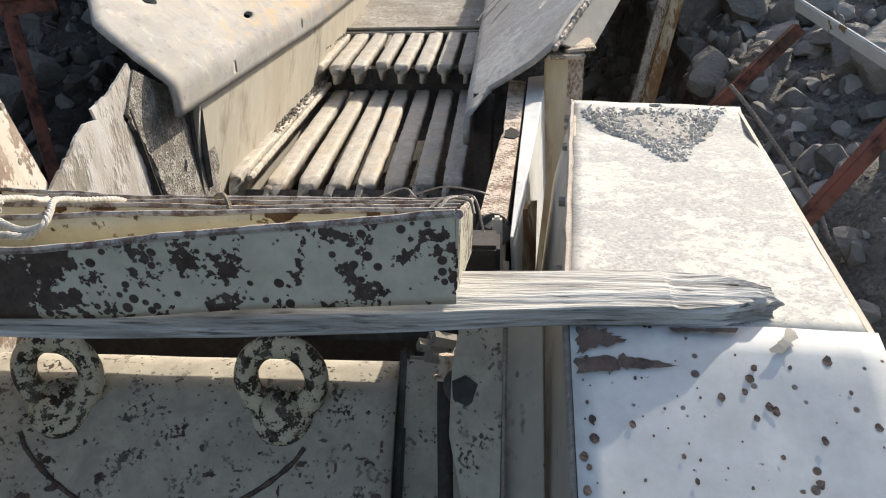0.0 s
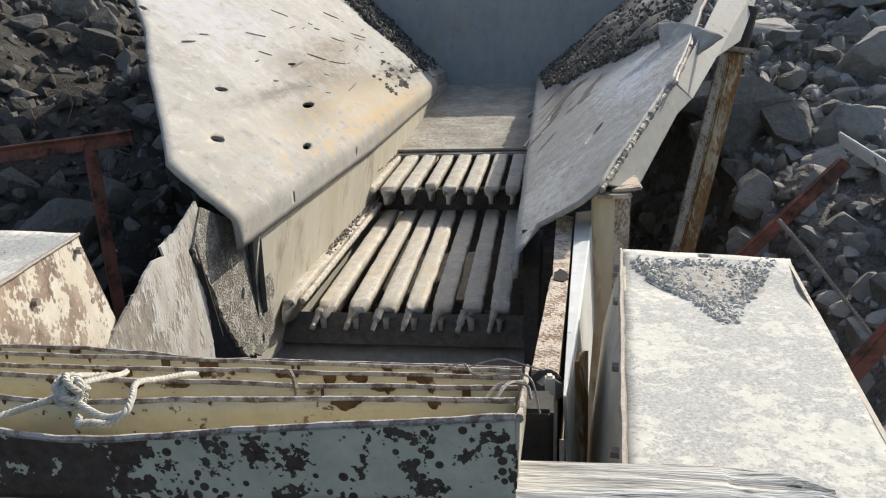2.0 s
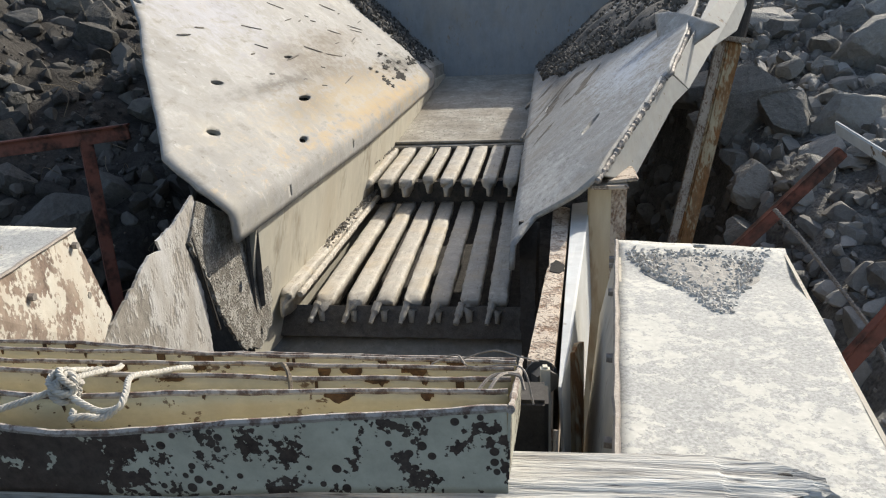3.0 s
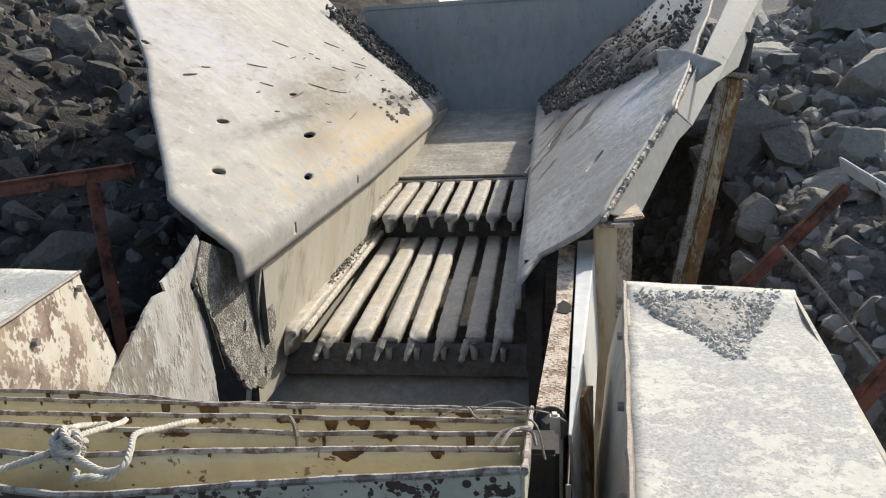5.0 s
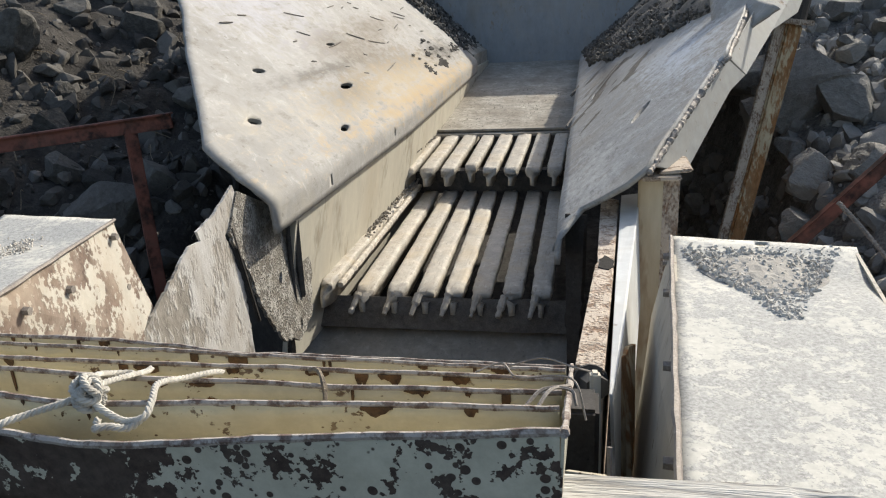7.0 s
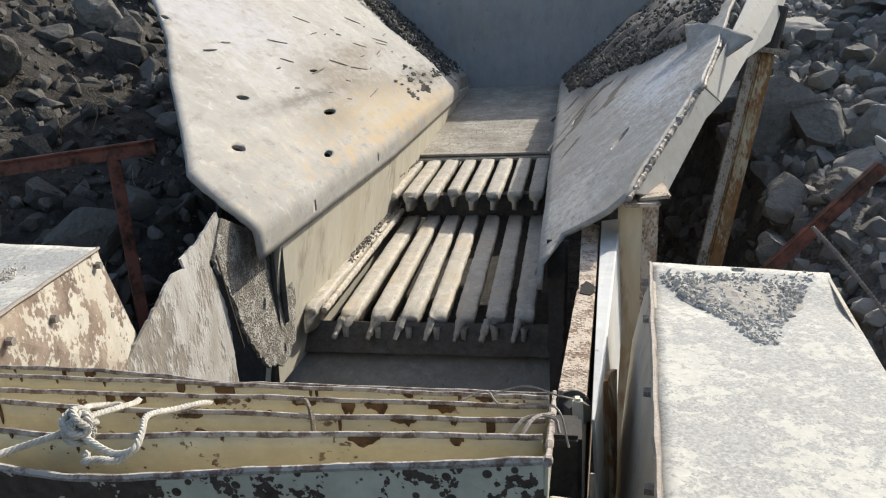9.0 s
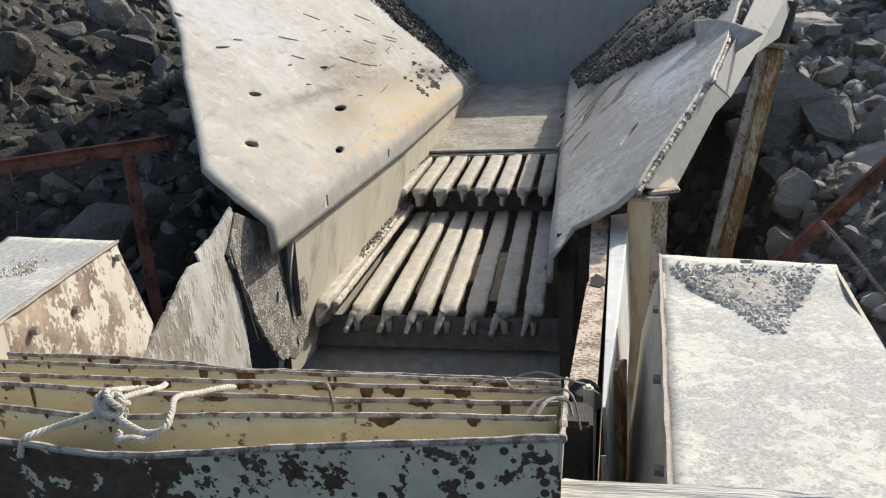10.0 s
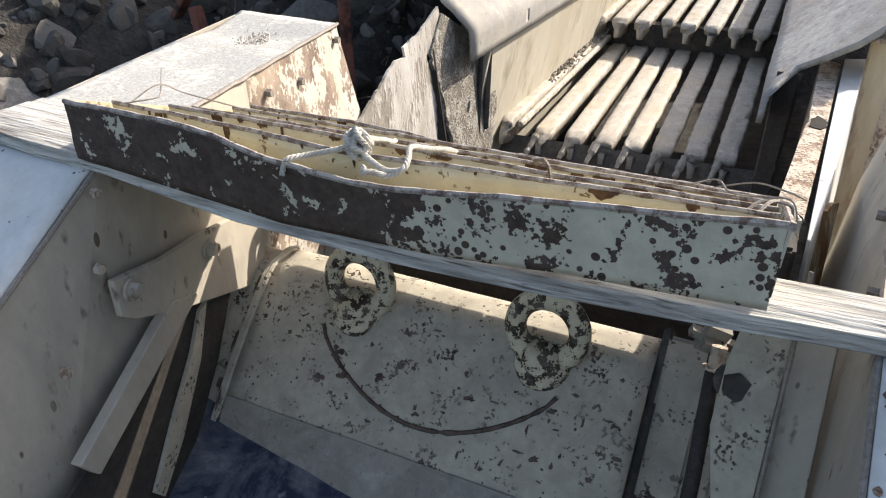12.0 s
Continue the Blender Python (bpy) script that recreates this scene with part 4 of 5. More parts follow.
g_right, top_r, face_r, (rl, rr, fl, fr) = hood((0.275, 1.45), (0.60, 1.385), (0.187, 0.54), (0.470, 0.522), 2.668, 2.668, 0.95, "l", False, "pale painted sheet steel guard with gravel on top")
punch(top_r, [((0.435, 1.405, 2.66), (0, 0, 1), 0.011, 0.009, (1, 0, 0))])
for f, h in ((0.16, -0.02), (0.42, -0.024), (0.72, -0.022), (0.93, -0.02), (0.985, -0.05)):
    p = fl.lerp(rl, f)
    part("bolt", bolt_mesh((p.x - 0.002, p.y, p.z + h), (-1, 0.1, 0), 0.008, 0.012, False), WELD, g_right)
def on_front(x, y, off=0.0092):
    """A place on the sloping front sheet of this guard."""
    edge = 0.54 - 0.0636 * (x - 0.187)
    v = (edge - y) / 0.52
    a = smooth(0, 0.06, v)
    v = (edge - y - 0.008 * a) / 0.52
    return Vector((x, y, 2.666 - 0.334 * v * (0.4 + 0.6 * a))) + Vector((0, -0.55, 0.83)) * off


def peeled(outline, seed):
    """Ragged place on the front sheet where the paint has come off."""
    pts = jagged([Vector((x, y, 0)) for x, y in outline], range(len(outline)), 0.004, 0.0035, seed)
    bm = bmesh.new()
    bm.faces.new([bm.verts.new(p) for p in pts])
    bmesh.ops.triangulate(bm, faces=bm.faces)
    for v in bm.verts:
        v.co = on_front(v.co.x, v.co.y)
    return bm


for k, outline in enumerate((((0.192, 0.527), (0.222, 0.527), (0.221, 0.522), (0.239, 0.515), (0.21, 0.508), (0.191, 0.503)), ((0.19, 0.500), (0.22, 0.502), (0.266, 0.497), (0.284, 0.492), (0.237, 0.489), (0.19, 0.487)),
                             ((0.279, 0.527), (0.344, 0.527), (0.34, 0.521), (0.285, 0.522)), ((0.387, 0.527), (0.395, 0.522), (0.389, 0.507), (0.374, 0.502), (0.366, 0.505), (0.38, 0.514)))):
    part("peeled_patch", peeled(outline, k + 1), BARE_BROWN if k < 3 else HOOD_SIDE, face_r, "dark bare patch under the fold")
rnd = random.Random(15)
for k in range(120):
    x, y = rnd.uniform(0.195, 0.455), 0.515 - 0.24 * rnd.random()
    if k % 4 == 0:
        x = 0.192 + 0.012 * rnd.random()
    size = 0.0010 + 0.0036 * rnd.random() ** 2.5
    turn = rnd.uniform(0, 6)
    ring = [(x + size * (0.7 + 0.4 * rnd.random()) * math.cos(a + turn), y + size * (0.7 + 0.4 * rnd.random()) * math.sin(a + turn)) for a in (2 * math.pi * q / 9 for q in range(9))]
    bm = bmesh.new()
    bm.faces.new([bm.verts.new(on_front(a, c, 0.0072)) for a, c in ring])
    part("paint_chip", bm, BARE_BROWN, face_r)
g_left, top_l, face_l, (ll, lr, lfl, lfr) = hood((-1.335, 1.47), (-1.0, 1.43), (-1.14, 0.545), (-0.835, 0.53), 2.706, 2.688, 1.0, "r", True, "pale dusty sheet steel guard with a rusted side")
for y, dz in ((1.40, -0.03), (1.41, -0.16), (1.18, -0.07), (1.03, -0.05)):
    f = (y - 0.545) / 0.885
    p = lfr.lerp(lr, f)
    part("bolt", bolt_mesh((p.x + 0.003, y, p.z + dz), (1, 0.1, 0), 0.009, 0.012, False), WELD, g_left)
for y, dz in ((0.47, -0.13), (0.50, -0.02), (0.36, -0.24)):
    part("bolt", bolt_mesh((-0.832 - 0.183 * (y - 0.53), y, 2.675 + dz), (1, 0.1, 0), 0.009, 0.010, False), RUSTY, g_left)
part("lug_strip", slab([(-0.942, 1.05, 2.52), (-0.985, 1.38, 2.54), (-0.985, 1.40, 2.49), (-0.942, 1.05, 2.46)], 0.006, 0.001, (1, 0, 0)), RUSTY, g_left, "thin rusted strip along the side sheet")

# gravel caught in the sunk rear of each guard
rnd = random.Random(31)
spots = []
for _ in range(3600):
    u, v = rnd.random(), rnd.random()
    y = 1.392 - 0.34 * v ** 1.2
    half = 0.155 * (1 - v) + 0.012
    x = along([(1.08, 0.405), (1.43, 0.425)], y) + (u - 0.5) * 2 * half
    if x > fl.lerp(rl, (y - 0.535) / 0.915).x + 0.018:
        spots.append(((x, y, 2.660 + rnd.random() * 0.008 * (1 - v)), (0.003 + 0.009 * rnd.random() ** 2.2)))
heap_of("gravel", spots, DIP_GRAVEL, 32, "small grey gravel heaped in a dip of the guard", "gravel", 1, 0.6)


def dip_dust(u, v):
    y = 1.40 - 0.33 * v
    half = 0.150 * (1 - v) ** 0.8 + 0.006 + 0.006 * noise.noise((v * 9, u, 2))
    return (along([(1.08, 0.405), (1.43, 0.425)], y) + (u - 0.5) * 2 * half, y, 2.6545 + 0.010 * math.sin(math.pi * u) * math.sin(math.pi * clamp01(v + 0.1)) + 0.003 * noise.noise((u * 14, v * 16, 3)))


tagged(mesh_object("stone_dust", sheet(dip_dust, 24, 24, 0.004), DIP_DUST), "pale stone dust bedding the gravel on the guard", "stone dust", kind="stuff")
spots = []
for _ in range(700):
    v = rnd.random()
    p = Vector((-1.07, 0.90, 0)).lerp(Vector((-1.13, 1.30, 0)), v)
    x, y = p.x + rnd.gauss(0, 0.022), p.y + rnd.gauss(0, 0.02)
    spots.append(((x, y, 2.688 + 0.018 * (y - 0.545) / 0.885 - 0.008), rnd.uniform(0.002, 0.006)))
heap_of("gravel", spots, PALE_GRAVEL, 33, "thin trail of gravel on the guard", "gravel")

# ---- weathered plank across the guards ----
plank = thing("wooden_plank", "grey weathered plank with a splintered knotty end", "plank")


PLANK_LOW = [(-1.12, 2.690), (-0.8, 2.683), (-0.57, 2.655), (-0.33, 2.649), (-0.15, 2.654), (0.1, 2.667), (0.2, 2.6705), (0.4, 2.6705)]
PLANK_FRONT = [(-1.12, 0.53), (-0.95, 0.515), (-0.8, 0.512), (0.0, 0.517), (0.2, 0.525), (0.33, 0.530), (0.352, 0.538), (0.374, 0.547)]
PLANK_BACK = [(-1.12, 0.655), (-0.8, 0.65), (-0.4, 0.63), (0.0, 0.592), (0.2, 0.588), (0.30, 0.588), (0.335, 0.582), (0.355, 0.573), (0.374, 0.562)]


def plank_face(u, v):
    """u runs round the section, v along the length."""
    x = -1.10 + 1.484 * v
    a = u * 4
    split = smooth(0.286, 0.292, x)
    h = 0.028 - 0.002 * split - 0.004 * smooth(0.365, 0.384, x)
    k = int(min(3, a))
    t = a - k
    y, z = ((t, 1), (1, 1 - t), (1 - t, 0), (0, t))[k]
    y0, y1 = along(PLANK_FRONT, x), along(PLANK_BACK, x)
    ragged = 0.003 * noise.noise((x * 2.2, a * 7.0, 2)) + 0.0022 * noise.noise((x * 9, a * 22, 2))
    ragged += split * (0.0035 * noise.noise((x * 14, a * 9.0, 6)) + 0.003 * noise.noise((x * 5, a * 30, 6)))
    worn = 0.006 * (1 - smooth(0.0, 0.35, y)) * z
    return Vector((x, y0 + y * (y1 - y0) + ragged, along(PLANK_LOW, x) + z * h * (1 + 0.10 * noise.noise((x * 3, a, 1))) + ragged * 0.7 * z - worn))


def plank_mesh():
    bm = bmesh.new()
    nu, nv = 96, 190
    rings = [[bm.verts.new(plank_face(i / nu, j / nv)) for i in range(nu)] for j in range(nv + 1)]
    for a, b in zip(rings, rings[1:]):
        for i in range(nu):
            bm.faces.new((a[i], a[(i + 1) % nu], b[(i + 1) % nu], b[i]))
    bm.faces.new(rings[0][::-1])
    bm.faces.new(rings[-1])
    return bm


board = part("board", plank_mesh(), WOOD, plank)
rnd = random.Random(41)
for k in range(22):
    y = 0.541 + 0.0012 * k
    z = 2.676 + rnd.uniform(0.0, 0.014)
    length = along([(0, 0.02), (5, 0.045), (8, 0.058), (12, 0.035), (21, 0.015)], k) + rnd.uniform(-0.012, 0.006)
    bm = bmesh.new()
    pts = [(0.335 + (length + 0.008) * s / 7, y + 0.0025 * math.sin(s * 1.3 + k), z + 0.0025 * math.sin(s * 0.9 + k * 2)) for s in range(8)]
    tube(bm, pts, [0.0042 * (1 - 0.75 * (s / 7) ** 3) for s in range(8)], 5, 0.3, k)
    part("splinter", bm, WOOD, board)
bm = bmesh.new()
bmesh.ops.create_uvsphere(bm, u_segments=14, v_segments=8, radius=1.0)
bmesh.ops.transform(bm, matrix=Matrix.LocRotScale((0.350, 0.567, 2.6915), None, Vector((0.013, 0.0055, 0.005))), verts=bm.verts)
part("knot", bm, BLACK, board, "dark open knot in the split end")

# ---- long dented tray with thin steel partitions ----
tray = thing("steel_tray", "long dented steel tray with cream partitions and flaking grey front", "steel tray")
TRAY_TOP = [(-0.84, 2.786), (-0.65, 2.785), (-0.57, 2.779), (-0.535, 2.771), (-0.495, 2.762), (-0.43, 2.757), (-0.34, 2.754), (-0.28, 2.757), (-0.19, 2.769), (-0.02, 2.783), (0.08, 2.793)]
TRAY_LOW = [(-0.86, 2.704), (-0.49, 2.673), (-0.27, 2.678), (-0.12, 2.692), (0.08, 2.701)]
TRAY_OUT = [(-0.86, 0.0), (-0.66, 0.002), (-0.55, 0.010), (-0.47, 0.008), (-0.38, 0.012), (-0.3, 0.004), (0.08, 0.0)]


def tray_front(u, v):
    x = -0.845 + 0.923 * u
    z0 = along(TRAY_LOW, x)
    z1 = along(TRAY_TOP, x) + 0.0015 * noise.noise((x * 30, 1, 1))
    out = along(TRAY_OUT, x) * v + 0.0025 * noise.noise((x * 8, v * 2, 1))
    return (x, 0.508 - out, z0 + (z1 - z0) * v)


part("front_panel", sheet(tray_front, 120, 10, 0.003), TRAY_FRONT, tray, "brown steel front with flaking grey paint islands", smooth=True)
bm = bmesh.new()
tube(bm, [Vector(tray_front(k / 90, 1.0)) + Vector((0, 0.001, 0.0005)) for k in range(91)], [0.0036 + 0.0016 * abs(noise.noise((k * 0.8, 4, 4))) for k in range(91)], 6)
part("front_rim", bm, RIM, tray, "bare pale top rim")


part("front_lining", sheet(lambda u, v: Vector(tray_front(1 - u, 0.97 * v)) + Vector((0, 0.0052, 0)), 120, 8, 0.0015), TRAY_CREAM, tray, "cream painted inner face of the front", smooth=True)


def tray_plane(y):
    return 2.789 - 0.345 * (y - 0.515)


def partition(y_l, y_m, y_r, dips, seed):
    def f(u, v):
        x = -0.838 + 0.912 * u
        q = along([(0, y_l), (0.45, y_m), (0.75, (y_m + y_r) / 2 + 0.004), (1, y_r)], u)
        q += 0.003 * math.sin(u * 9 + seed) * v + 0.002 * noise.noise((u * 12, seed, v))
        t = tray_plane(q) + along(dips, x) + 0.002 * noise.noise((u * 9, seed, 7)) + 0.0012 * noise.noise((u * 34, seed, 2))
        low = max(tray_plane(q) - 0.085, 2.702 if q < 0.6 else 0) - 0.012 * math.sin(math.pi * u)
        return (x, q, low + (t - low) * v)
    wall = part("partition", sheet(lambda u, v: f(1 - u, v), 60, 5, 0.0022), TRAY_CREAM, tray, "cream painted partition with rusted rim", smooth=True)
    rust = random.Random(seed * 7)
    for _ in range(13):
        u0, wide, deep = rust.uniform(0.03, 0.95), 0.004 + 0.035 * rust.random() ** 3, rust.uniform(0.05, 0.16) + 0.4 * rust.random() ** 4
        edge = [f(u0 + wide * (k / 6 - 0.5), 0.985) for k in range(7)] + [f(u0 + wide * (0.5 - k / 6), 0.985 - deep * rust.uniform(0.4, 1.0) * math.sin(math.pi * (0.15 + 0.7 * k / 6))) for k in range(7)]
        part("rust_run", slab([Vector(p) + Vector((0, -0.0040, 0)) for p in edge], 0.0012, 0, (0, -1, 0)), RUST_STAIN, wall, "dark rust run below the rim")
    b = bmesh.new()
    tube(b, [Vector(f(k / 60, 1.0)) for k in range(61)], [0.0032 + 0.0014 * abs(noise.noise((k * 0.8, seed, 4))) for k in range(61)], 6)
    part("partition_rim", b, RIM, wall)


partition(0.580, 0.548, 0.605, [(-0.84, 0.0), (-0.56, -0.004), (-0.40, -0.010), (-0.2, -0.004), (0.07, 0.0)], 1)
partition(0.685, 0.640, 0.685, [(-0.84, 0.0), (-0.5, 0.002), (-0.17, -0.003), (0.07, 0.0)], 2)
partition(0.735, 0.742, 0.765, [(-0.84, 0.0), (0.07, 0.0)], 3)
partition(0.835, 0.825, 0.825, [(-0.84, 0.004), (-0.53, 0.004), (0.07, 0.0)], 4)
partition(0.885, 0.846, 0.850, [(-0.84, 0.010), (-0.60, 0.012), (-0.42, 0.002), (0.07, 0.0)], 5)
part("end_panel", sheet(lambda u, v: (0.079 + 0.003 * v, 0.509 + 0.348 * u, tray_plane(0.515 + 0.338 * u) - (0.085 - 0.012 * (1 - u)) * (1 - v) + 0.004 * u), 14, 6, 0.003), TRAY_FRONT, tray, "pale end sheet with rust at the corner")
part("end_panel", sheet(lambda u, v: (-0.846, 0.88 - 0.371 * u, tray_plane(0.88 - 0.365 * u) - 0.083 * (1 - v)), 14, 6, 0.003), TRAY_CREAM, tray)
part("tray_floor", slab([(-0.84, 0.59, 2.674), (0.075, 0.59, 2.674), (0.075, 0.85, 2.587), (-0.84, 0.85, 2.587)], 0.003, 0, (0, 0, 1)), TRAY_CREAM, tray)
b = bmesh.new()
tube(b, [(0.0815, 0.508 + 0.346 * k / 24, tray_plane(0.515 + 0.338 * k / 24) + 0.003) for k in range(25)], 0.0035, 6, 0.3, 2)
part("end_rim", b, RIM, tray)

# ---- rope tied round the tray ----
rope = thing("rope", "off-white braided rope knotted over the tray", "rope")


def laid_rope(points, r=0.0036, n=10):
    """Three strands twisted together along a line."""
    line = curve(points, n)
    bm = bmesh.new()
    length = [0.0]
    for a, c in zip(line, line[1:]):
        length.append(length[-1] + (c - a).length)
    for s in range(3):
        path = []
        for i, p in enumerate(line):
            d = (line[min(i + 1, len(line) - 1)] - line[max(i - 1, 0)]).normalized()
            side = d.cross(Vector((0.1, 0.2, 1))).normalized()
            over = side.cross(d)
            a = length[i] / (r * 5.0) * 2 * math.pi + s * 2.094
            path.append(p + (side * math.cos(a) + over * math.sin(a)) * r * 0.5)
        tube(bm, path, r * 0.62, 6)
    return bm


KN = Vector((-0.390, 0.540, 2.782))
part("strand", laid_rope([(-0.472, 0.496, 2.748), (-0.466, 0.502, 2.766), (-0.450, 0.520, 2.768), (-0.420, 0.532, 2.775), KN + Vector((-0.01, 0, -0.002))], n=14), ROPE, rope)
part("strand", laid_rope([KN + Vector((0.008, -0.006, -0.002)), (-0.368, 0.530, 2.772), (-0.345, 0.527, 2.764), (-0.325, 0.530, 2.768), (-0.328, 0.550, 2.774), (-0.343, 0.586, 2.773), (-0.340, 0.630, 2.756), (-0.333, 0.672, 2.741), (-0.330, 0.69, 2.732)], n=14), ROPE, rope)
part("strand", laid_rope([KN + Vector((0.002, 0.008, 0.002)), (-0.396, 0.568, 2.780), (-0.398, 0.612, 2.765), (-0.412, 0.660, 2.744), (-0.418, 0.68, 2.738)], n=14), ROPE, rope)
part("strand", laid_rope([KN + Vector((-0.006, 0.008, 0.004)), (-0.420, 0.590, 2.776), (-0.433, 0.628, 2.758), (-0.420, 0.645, 2.750), (-0.402, 0.625, 2.758)], n=14), ROPE, rope)
part("strand", laid_rope([(-0.325, 0.530, 2.768), (-0.338, 0.522, 2.760), (-0.355, 0.516, 2.764), (-0.366, 0.512, 2.764), (-0.372, 0.520, 2.758), (-0.378, 0.530, 2.762)], n=12), ROPE, rope)
rnd = random.Random(5)
for k in range(8):
    a = k * 1.25
    tilt = Matrix.Rotation(a, 3, "Z") @ Matrix.Rotation(0.9 + 0.3 * math.sin(k * 2), 3, "X")
    pts = [KN + Vector((0.003 * math.sin(k * 3), 0.003 * math.cos(k * 2), 0.002 * k - 0.004)) + tilt @ Vector((0.0135 * math.cos(t), 0.0115 * math.sin(t), 0.002 * math.sin(2 * t))) for t in (2 * math.pi * q / 9 for q in range(10))]
    part("knot_loop", laid_rope(pts, 0.0036, 6), ROPE, rope)
# wires at the tray's ends
def tie_wire(label, lines):
    w = thing("tie_wire", label, "wire")
    for r, pts in lines:
        b = bmesh.new()
        tube(b, curve(pts, 7), r, 5)
        part("strand", b, WELD, w)


tie_wire("thin grey binding wire twisted over the tray corner", [
    (0.0013, [(0.00, 0.79, 2.702), (0.045, 0.80, 2.712), (0.085, 0.76, 2.722), (0.105, 0.77, 2.712)]),
    (0.0013, [(-0.03, 0.74, 2.72), (0.0, 0.755, 2.726), (0.02, 0.73, 2.722), (0.06, 0.74, 2.72), (0.088, 0.70, 2.735), (0.1, 0.68, 2.70)]),
    (0.0021, [(0.035, 0.62, 2.742), (0.055, 0.65, 2.752), (0.083, 0.66, 2.748), (0.090, 0.65, 2.735)]),
    (0.0021, [(0.045, 0.60, 2.742), (0.062, 0.64, 2.756), (0.082, 0.68, 2.742)])])
tie_wire("thin grey binding wire twisted over the tray end", [
    (0.0012, [(-0.80, 0.58, 2.77), (-0.79, 0.63, 2.785), (-0.78, 0.67, 2.762), (-0.70, 0.72, 2.73)]),
    (0.0012, [(-0.81, 0.66, 2.80), (-0.79, 0.63, 2.772), (-0.77, 0.60, 2.775), (-0.80, 0.57, 2.772)])])
bm = bmesh.new()
tube(bm, curve([(-0.180, 0.635, 2.724), (-0.186, 0.652, 2.742), (-0.205, 0.685, 2.742), (-0.222, 0.70, 2.733)], 5), 0.003, 6, 0.2)
tagged(mesh_object("twig", bm, TWIG), "short brown twig caught between the tray partitions", "twig")

# ---- swing jaw housing with two lifting eyes ----
housing = thing("jaw_housing", "rounded grey-cream painted jaw housing with worn paint", "crusher housing")
CR = 0.41
DRUM = [(0.0, 0.975, 2.20), (0.10, 0.966, 2.305), (0.15, 0.952, 2.334), (0.19, 0.93, 2.341), (0.26, 0.873, 2.338), (0.30, 0.845, 2.322), (0.38, 0.785, 2.268), (0.50, 0.705, 2.185), (0.65, 0.615, 2.075), (0.80, 0.545, 1.965), (0.9, 0.505, 1.87), (1.0, 0.48, 1.75)]


def on_drum(t, off=0.0):
    """A place on the section of the housing, off metres above its skin."""
    y, z = along([(a, b) for a, b, _ in DRUM], t), along([(a, c) for a, _, c in DRUM], t)
    d = 0.02
    ty = along([(a, b) for a, b, _ in DRUM], t + d) - along([(a, b) for a, b, _ in DRUM], t - d)
    tz = along([(a, c) for a, _, c in DRUM], t + d) - along([(a, c) for a, _, c in DRUM], t - d)
    n = Vector((0, tz, -ty)).normalized()
    if n.z < 0:
        n = -n
    return Vector((0, y, z)) + n * off, n


def drum(x0, x1, r):
    def f(u, v):
        p, n = on_drum(u, r - CR)
        return (x0 + (x1 - x0) * v, p.y, p.z + 0.0015 * noise.noise((v * 6, u * 6, r)))
    return sheet(f, 60, 30, 0.02)


skin = part("drum", drum(-0.82, -0.045, CR), BODY, housing, smooth=True)
def strip_face(u, v):
    p, _ = on_drum(0.555 + 0.13 * u, 0.004 + 0.001 * noise.noise((v * 9, u * 3, 4)))
    return (-0.815 + 0.76 * v, p.y, p.z)


part("lower_strip", sheet(strip_face, 8, 30, 0.003), DUST_STEEL, housing, "dusty bare strip along the foot of the drum")
part("end_plate", slab([(-0.047, y, z - 0.004) for _, y, z in DRUM] + [(-0.047, 1.1, 1.75)], 0.02, 0, (1, 0, 0)), DARK_STEEL, housing)
part("collar", drum(-0.835, -0.822, CR + 0.006), BODY, housing, "raised seam at the end of the drum", smooth=True)
part("collar", drum(-0.915, -0.836, CR - 0.010), BODY, housing, "stepped end ring", smooth=True)
part("collar", drum(-0.95, -0.916, CR - 0.04), BODY, housing, smooth=True)
bm = bmesh.new()
arc = []
for k in range(40):
    t = k / 39
    x = -0.66 + 0.475 * t
    p, _ = on_drum(0.36 + 0.01 * t + 0.13 * math.sin(math.pi * t) ** 0.75, 0.001)
    arc.append((x, p.y, p.z))
tube(bm, arc, [0.0042 + 0.003 * noise.noise((k * 0.9, 1, 1)) for k in range(40)], 6)
part("weld_arc", bm, BARE_BROWN, skin, "dark curved weld line on the drum")


rnd = random.Random(77)
for k in range(80):
    x, t = rnd.uniform(-0.78, -0.08), rnd.uniform(0.33, 0.66)
    if k > 50:
        x, t = rnd.uniform(-0.20, -0.06), rnd.uniform(0.36, 0.60)
    pts = []
    n = rnd.randint(9, 14)
    wx, wt = 0.003 + 0.013 * rnd.random() ** 2, 0.003 + 0.010 * rnd.random() ** 2
    for q in range(n):
        a = 2 * math.pi * q / n
        r2 = rnd.uniform(0.35, 1.0)
        p, _ = on_drum(t + wt * r2 * math.sin(a), 0.0012)
        pts.append((x + wx * r2 * math.cos(a), p.y, p.z))
    part("bare_patch", slab(pts, 0.0015, 0, (0, -0.6, 0.8)), BARE_BROWN, skin, "dark patch where paint has gone")


for k in range(26):
    x, t = rnd.choice((-0.906, -0.846, -0.836)) + rnd.uniform(-0.006, 0.006), rnd.uniform(0.30, 0.62)
    wx, wt = 0.003 + 0.007 * rnd.random() ** 2, 0.006 + 0.022 * rnd.random() ** 2
    pts = []
    for q in range(11):
        a = 2 * math.pi * q / 11
        r2 = rnd.uniform(0.4, 1.0)
        p, _ = on_drum(t + wt * r2 * math.sin(a), -0.0085 if x < -0.84 else 0.0078)
        pts.append((x + wx * r2 * math.cos(a), p.y, p.z))
    part("bare_patch", slab(pts, 0.0015, 0, (0, -0.6, 0.8)), BARE_BROWN, skin, "dark patch where paint has gone")


